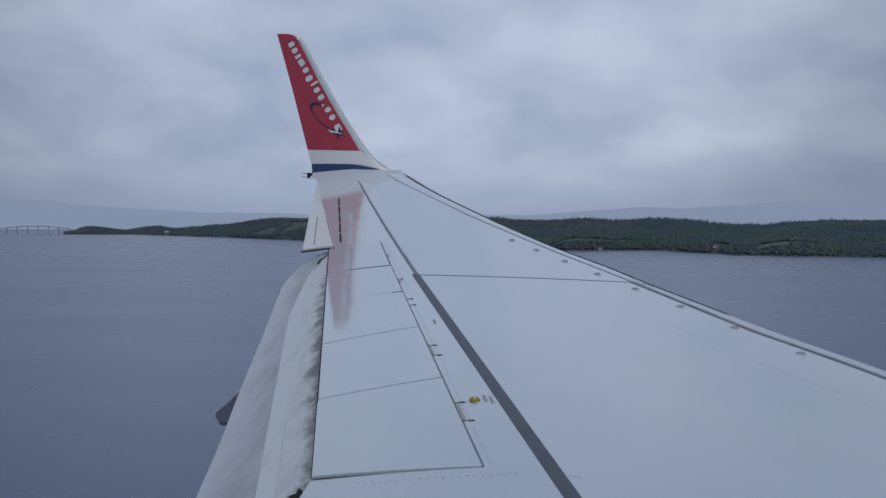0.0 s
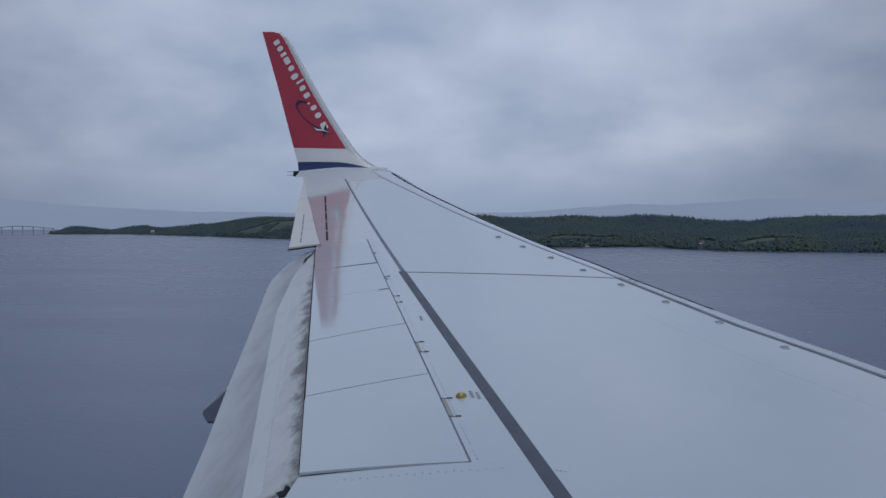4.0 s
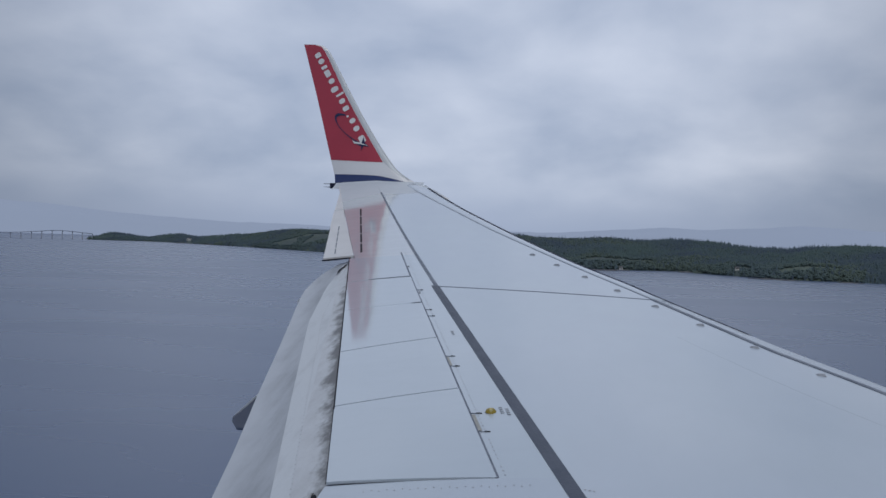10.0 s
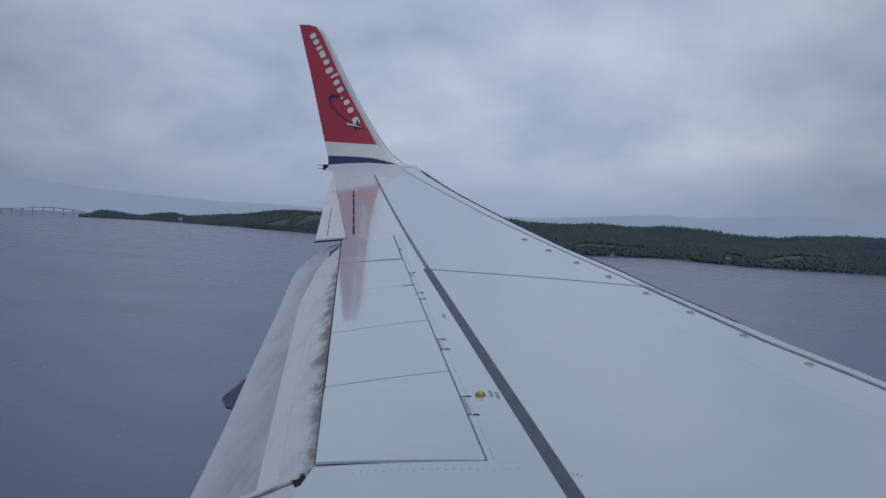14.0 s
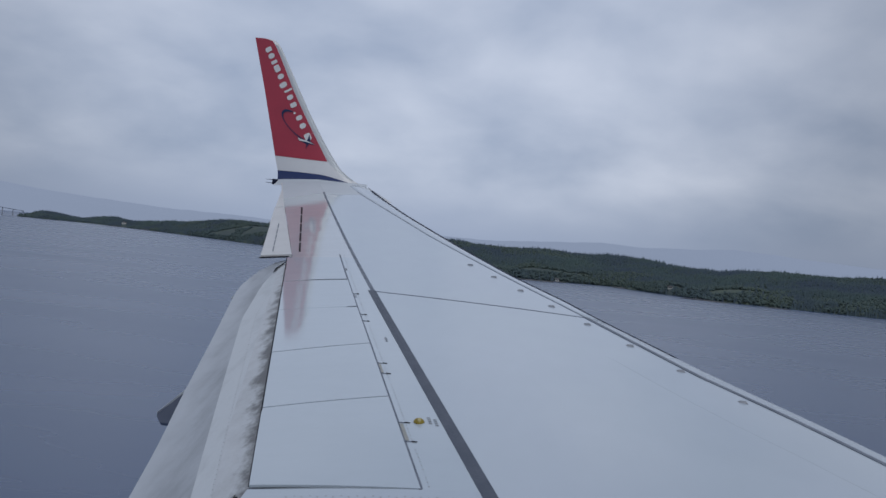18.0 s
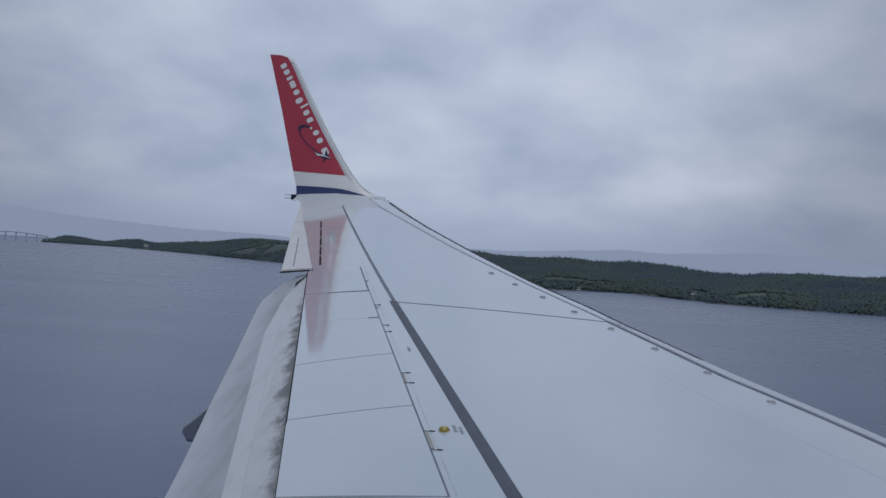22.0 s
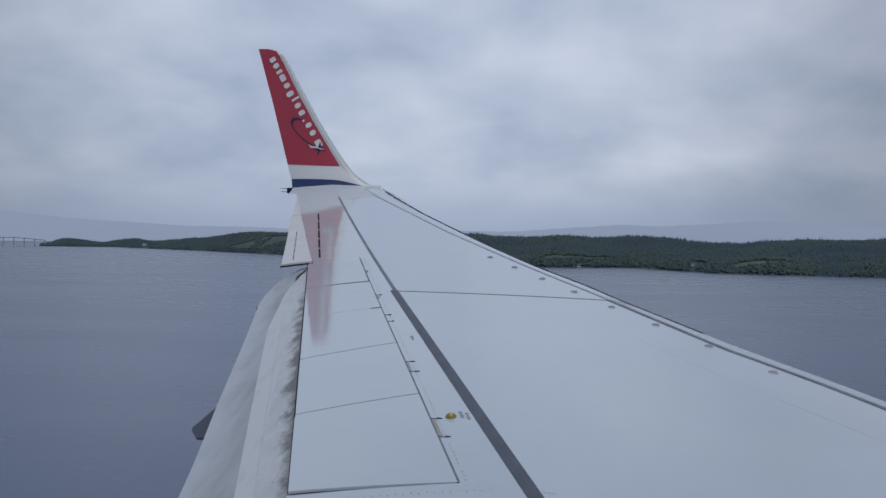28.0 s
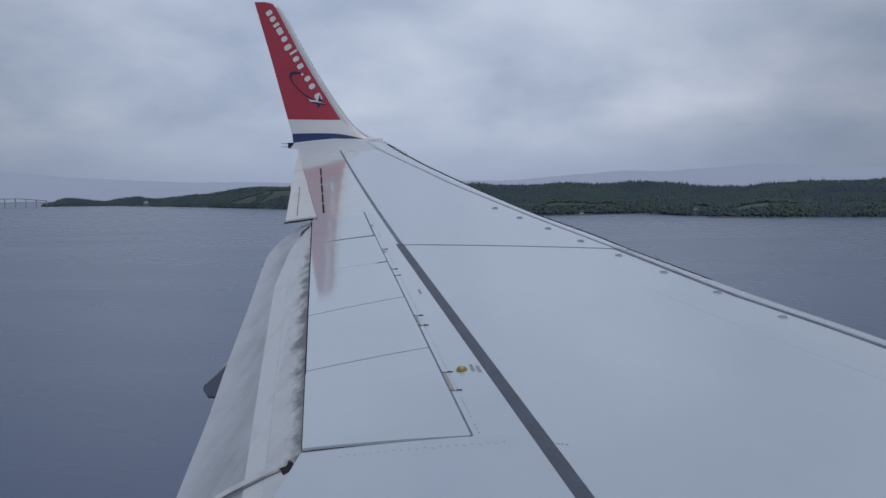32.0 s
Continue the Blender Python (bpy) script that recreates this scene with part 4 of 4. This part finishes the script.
for i in range(len(angles) - 1):
    for j in range(n - 1):
        faces.append((i * n + j, i * n + j + 1, (i + 1) * n + j + 1, (i + 1) * n + j))
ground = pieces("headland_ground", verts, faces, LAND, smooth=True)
tagged(ground, "wooded headland with green clearings beyond the water", "headland", kind="structure")

# woods: spruces and leafy trees, thick on the slopes and open in the clearings
rng = random.Random(4)
spruce_v, spruce_f, leaf_v, leaf_f = [], [], [], []


def spruce(x, y, z, h, w):
    turn = rng.uniform(0, 6.28)
    for z0, z1, r in ((0.08, 0.55, 1.0), (0.34, 0.8, 0.72), (0.6, 1.0, 0.45)):
        b = len(spruce_v)
        for j in range(6):
            t = turn + j * math.pi / 3
            q = r * w * rng.uniform(0.75, 1.2)
            spruce_v.append((x + q * math.cos(t), y + q * math.sin(t), z + h * (z0 + rng.uniform(-0.03, 0.03))))
        spruce_v.append((x, y, z + h * z1))
        for j in range(6):
            spruce_f.append((b + j, b + (j + 1) % 6, b + 6))


def leafy(x, y, z, h, w):
    for k in range(3):
        cx, cy, cz = x + rng.uniform(-0.5, 0.5) * w, y + rng.uniform(-0.5, 0.5) * w, z + h * rng.uniform(0.35, 0.8)
        r = w * rng.uniform(0.4, 0.65)
        b = len(leaf_v)
        for j in range(5):
            t = j * 1.2566 + rng.uniform(0, 0.5)
            leaf_v.append((cx + r * math.cos(t), cy + r * math.sin(t), cz + rng.uniform(-0.2, 0.2) * r))
        leaf_v.append((cx, cy, cz + r * 0.9))
        leaf_v.append((cx, cy, cz - r * 0.8))
        for j in range(5):
            leaf_f.append((b + j, b + (j + 1) % 5, b + 5))
            leaf_f.append((b + (j + 1) % 5, b + j, b + 6))


HOUSES = ((1.6, 1312), (8.2, 1256), (-20.4, 2190), (-24.0, 2570))
for _ in range(80000):
    a = rng.uniform(-29.5, 32)
    s = rng.uniform(0.0, 1.12)
    r = shore(a) + s * spread(a)
    x, y = r * math.sin(radians(a)), r * math.cos(radians(a))
    clear = noise.noise((x * 0.0045, y * 0.007, 7.7)) + 0.35 * noise.noise((x * 0.02, y * 0.02, 3))
    if clear > (0.40 if a < -17 else 0.37) and 0.1 < s < 0.8:
        continue
    z = land_height(a, r)
    if z < 0.25:
        continue
    low = 0.85 if a < -17 else 1.0
    if any(abs(a - h) < 0.15 and r < q + 5 for h, q in HOUSES):
        continue
    if rng.random() < (0.12 if clear < 0.10 else 0.8):
        leafy(x, y, z - 1.2, low * rng.uniform(3.5, 6.5), rng.uniform(2.4, 3.6))
    else:
        spruce(x, y, z - 2.2, low * rng.uniform(5.5, 8.5) * (1.35 if rng.random() < (0.3 if s > 0.85 else 0.08) else 1.0), rng.uniform(1.2, 2.0))
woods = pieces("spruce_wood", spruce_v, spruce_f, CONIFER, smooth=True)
tagged(woods, "dense dark green spruce wood on the slopes", "forest", kind="stuff")
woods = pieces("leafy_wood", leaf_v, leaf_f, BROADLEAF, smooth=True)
tagged(woods, "fresh green leafy trees among the spruces", "forest", kind="stuff")

# skerries and shore rocks
def skerry(a, r, long, wide, high):
    bm = bmesh.new()
    bmesh.ops.create_icosphere(bm, subdivisions=3, radius=1)
    for v in bm.verts:
        v.co *= 1 + 0.35 * noise.noise(v.co * 1.7 + Vector((a, r, 0)))
    x, y = r * math.sin(radians(a)), r * math.cos(radians(a))
    bmesh.ops.transform(bm, matrix=Matrix.Translation((x, y, 0)) @ Matrix.Diagonal((long, wide, high, 1)), verts=bm.verts)
    return tagged(part("skerry", bm, ROCK, None), "low grey rock just above the water", "rock", group="rocks along the shore")


for a, r, lo, wi, hi in ((0.2, 1262, 26, 5, 1.4), (1.5, 1300, 14, 4, 1.2), (9.8, 1160, 22, 5, 1.3), (11.0, 1150, 12, 4, 1.0), (-22.6, 2400, 30, 8, 1.8), (-24.4, 2520, 24, 8, 1.6), (5.6, 1312, 16, 5, 1.5), (14.2, 1150, 14, 4, 1.1)):
    skerry(a, r, lo, wi, hi)

# farm houses and boat sheds near the shore
def house(a, r, long, wide, high, walls, turn, label):
    x, y = r * math.sin(radians(a)), r * math.cos(radians(a))
    z = land_height(a, r)
    top = new("house")
    top.matrix_world = pose(x, y, z, 0, 0, turn)
    tagged(top, label, "house", group="houses on the headland")
    part("wall", block((long, wide, high + 2), (0, 0, high / 2 - 1)), walls, top)
    bm = bmesh.new()
    L, Wd, rise = long / 2 + 0.4, wide / 2 + 0.5, wide * 0.42
    p = [bm.verts.new(c) for c in ((-L, -Wd, high - 0.1), (L, -Wd, high - 0.1), (L, Wd, high - 0.1), (-L, Wd, high - 0.1), (-L, 0, high + rise), (L, 0, high + rise))]
    for f in ((0, 1, 5, 4), (2, 3, 4, 5), (0, 4, 3), (1, 2, 5), (3, 2, 1, 0)):
        bm.faces.new([p[i] for i in f])
    part("roof", bm, ROOF, top)
    for k in range(3):
        part("window", block((1.1, 0.1, 1.2), (long * (k - 1) * 0.3, -wide / 2 - 0.03, high * 0.55)), GAP, top)
    return top


house(1.6, 1312, 5, 4, 2.2, WALLW, 10, "small pale boathouse close to the shore")
house(8.2, 1256, 5, 4, 2.2, WALLW, 5, "pale cabin by the shore")
house(-20.4, 2190, 10, 6, 4.5, WALLW, 25, "white farmhouse in a clearing")
house(-24.0, 2570, 10, 6, 4.5, WALLW, -20, "white farmhouse on the low island")

# road bridge on many piers
bridge = new("road_bridge")
tagged(bridge, "long low concrete road bridge on slender piers", "bridge")
ends = [Vector((2780 * math.sin(radians(a)), 2780 * math.cos(radians(a)), 0)) for a in (-29.3, -42.0)]
span = 24
deck_pts = []
for k in range(span + 1):
    t = k / span
    p = ends[0].lerp(ends[1], t)
    deck_pts.append(Vector((p.x, p.y, 14 + 9 * math.exp(-((t - 0.14) / 0.12) ** 2))))
side = (ends[1] - ends[0]).normalized().cross(Vector((0, 0, 1)))
bm = bmesh.new()
rows_ = []
for p in deck_pts:
    rows_.append([bm.verts.new(p + side * s + Vector((0, 0, h))) for s, h in ((-5, 0), (5, 0), (4, -1.5), (-4, -1.5))])
for a, b in zip(rows_, rows_[1:]):
    for j in range(4):
        bm.faces.new((a[j], a[(j + 1) % 4], b[(j + 1) % 4], b[j]))
part("deck", bm, CONCRETE, bridge)
for p in deck_pts[:-1]:
    bm = bmesh.new()
    bmesh.ops.create_cone(bm, cap_ends=True, segments=10, radius1=1.5, radius2=1.1, depth=p.z + 2)
    bmesh.ops.translate(bm, vec=(p.x, p.y, (p.z - 2) / 2 - 0.6), verts=bm.verts)
    part("pier", bm, CONCRETE, bridge)

# far fells behind the fjord
def fells(name, dist, profile, seed, a0, a1):
    verts, faces = [], []
    bearings = np.arange(a0, a1 + 0.01, 0.2)
    for a in bearings:
        h = 38 + math.tan(radians(profile(a))) * dist + 7 * noise.noise((a * 0.25, seed, 0)) + 3 * noise.noise((a * 1.1, seed, 4))
        for k, (rr, hh) in enumerate(((dist - 260, -2), (dist - 130, h * 0.5), (dist, h), (dist + 200, h * 0.4))):
            verts.append((rr * math.sin(radians(a)), rr * math.cos(radians(a)), hh))
    for i in range(len(bearings) - 1):
        for j in range(3):
            faces.append((i * 4 + j, i * 4 + j + 1, i * 4 + j + 5, i * 4 + j + 4))
    return tagged(pieces(name, verts, faces, FELL, smooth=True), "fells across the fjord with haze painted as a blue-grey glow", "fells", kind="structure")


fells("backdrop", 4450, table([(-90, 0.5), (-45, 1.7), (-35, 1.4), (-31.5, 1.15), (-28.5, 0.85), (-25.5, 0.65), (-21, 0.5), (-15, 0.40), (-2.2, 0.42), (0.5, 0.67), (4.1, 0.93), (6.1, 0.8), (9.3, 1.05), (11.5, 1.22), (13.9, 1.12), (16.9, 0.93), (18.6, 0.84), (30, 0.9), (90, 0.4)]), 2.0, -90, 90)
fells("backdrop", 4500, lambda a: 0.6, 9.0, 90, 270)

# ---- the airfield further along the flight path ----
GRASS = material("mown_grass", (0.055, 0.085, 0.022), 0.95, second=(0.085, 0.075, 0.03), scale=0.05, fine=0.2, bump=0.3, bump_scale=2.0)
ASPHALT = material("wet_asphalt", (0.045, 0.048, 0.054), 0.35, second=(0.062, 0.065, 0.072), scale=0.08, stretch=(0.3, 1, 1), fine=0.1, rough_var=0.3)
LIMEW = material("white_line_paint", (0.70, 0.71, 0.72), 0.6, second=(0.55, 0.56, 0.57), scale=0.6)
LIMEY = material("yellow_line_paint", (0.55, 0.40, 0.05), 0.6, second=(0.42, 0.31, 0.05), scale=0.6)
SOCKR = material("red_sock_cloth", (0.48, 0.03, 0.04), 0.8, second=(0.40, 0.03, 0.035), scale=3)
SOCKW = material("white_sock_cloth", (0.72, 0.72, 0.72), 0.8, second=(0.62, 0.62, 0.62), scale=3)
MAST = material("orange_mast_paint", (0.42, 0.12, 0.04), 0.6, second=(0.34, 0.10, 0.04), scale=2)
LAMP = material("red_lamp_glass", (0.6, 0.05, 0.02), 0.3)
LAMP.node_tree.nodes["Principled BSDF"].inputs["Emission Color"].default_value = (1.0, 0.12, 0.03, 1)
LAMP.node_tree.nodes["Principled BSDF"].inputs["Emission Strength"].default_value = 3.0
GRAVEL = material("shore_gravel", (0.10, 0.085, 0.075), 0.95, second=(0.055, 0.05, 0.048), scale=0.2, fine=0.3)

X0, X1 = 430.0, 2300.0
verts, faces = [], []
profile = ((-330, -3.0), (-316, 1.5), (-300, 3.0), (-100, 3.1), (0, 3.1), (60, 3.0), (66, 2.6))
xs = list(np.linspace(X0, X1, 48))
for x in xs:
    swing = 6 * noise.noise((x * 0.01, 0, 3)) - 40 * max(0.0, 1 - (x - X0) / 60)
    for y, z in profile:
        verts.append((x, y + (swing if y > 50 else 0), z + 0.12 * noise.noise((x * 0.03, y * 0.03, 1))))
n = len(profile)
for i in range(len(xs) - 1):
    for j in range(n - 1):
        faces.append((i * n + j, (i + 1) * n + j, (i + 1) * n + j + 1, i * n + j + 1))
tagged(pieces("airfield_grass", verts, faces, GRASS, smooth=True), "green and brown mown grass beside the runway", "grass", kind="structure")
verts, faces = [], []
for x in xs:
    swing = 6 * noise.noise((x * 0.01, 0, 3)) - 40 * max(0.0, 1 - (x - X0) / 60)
    for y, z in ((66, 2.6), (70, 1.6), (76, 0.4), (84, -2.5)):
        verts.append((x, y + swing + 1.5 * noise.noise((x * 0.2, y, 0)), z + 0.4 * noise.noise((x * 0.15, y * 0.3, 2))))
for i in range(len(xs) - 1):
    for j in range(3):
        faces.append((i * 4 + j, (i + 1) * 4 + j, (i + 1) * 4 + j + 1, i * 4 + j + 1))
tagged(pieces("shore_bank", verts, faces, GRAVEL), "dark gravel bank between the grass and the fjord", "gravel bank", kind="structure")
runway = part("runway", block((X1 - 520, 58, 0.3), ((X1 + 500) / 2, -4, 3.12)), ASPHALT, None)
tagged(runway, "wet dark asphalt runway with white edge lines", "runway", kind="structure")
for y in (19.5, -27.5):
    part("edge_line", block((X1 - 620, 0.9, 0.02), ((X1 + 580) / 2, y, 3.284)), LIMEW, runway)
for k in range(12):
    part("threshold_bar", block((30, 1.8, 0.02), (615, -25.5 + 3.9 * k, 3.284)), LIMEW, runway)
for k in range(12):
    part("centre_dash", block((30, 0.9, 0.02), (700 + 60 * k, -4, 3.284)), LIMEW, runway)
for off in (0.0, 1.1):
    part("taxi_line", block((0.4, 40, 0.02), (562 + off, 2, 3.284), turn=pose(0, 0, 0, 0, 0, 24)), LIMEY, runway)
for k in range(8):
    lamp = new("runway_lamp")
    lamp.location = (575, -22 + 5.2 * k, 3.27)
    tagged(lamp, "small glowing red lamp at the runway's end", "runway lamp", group="lamps at the runway's end")
    part("base", block((0.35, 0.35, 0.12), (0, 0, 0.06), 0.02), GAP, lamp)
    part("lens", block((0.3, 0.3, 0.22), (0, 0, 0.22), 0.06), LAMP, lamp)

sock = new("windsock")
sock.location = (905, 44, 3.0)
tagged(sock, "red and white striped windsock on an orange mast", "windsock")
for k in range(4):
    bm = bmesh.new()
    bmesh.ops.create_cone(bm, cap_ends=True, segments=10, radius1=0.09 - 0.01 * k, radius2=0.08 - 0.01 * k, depth=1.6)
    bmesh.ops.translate(bm, vec=(0, 0, 0.8 + 1.6 * k), verts=bm.verts)
    part("mast_section", bm, MAST if k % 2 == 0 else SOCKW, sock)
for k in range(5):
    bm = bmesh.new()
    r0, r1 = 0.46 - 0.06 * k, 0.40 - 0.06 * k
    bmesh.ops.create_cone(bm, cap_ends=False, segments=20, radius1=r0, radius2=r1, depth=0.75)
    bmesh.ops.transform(bm, matrix=Matrix.Translation((-0.55 - 0.66 * k, 0, 6.0 - 0.36 * k)) @ pose(0, 0, 0, 0, -118, 0), verts=bm.verts)
    part("sock_band", bm, SOCKR if k % 2 == 0 else SOCKW, sock, smooth=True)
part("lamp_arm", block((0.05, 0.05, 0.7), (0, 0, 6.7)), GAP, sock)
part("warning_lamp", block((0.22, 0.22, 0.26), (0, 0, 7.1), 0.05), LAMP, sock)
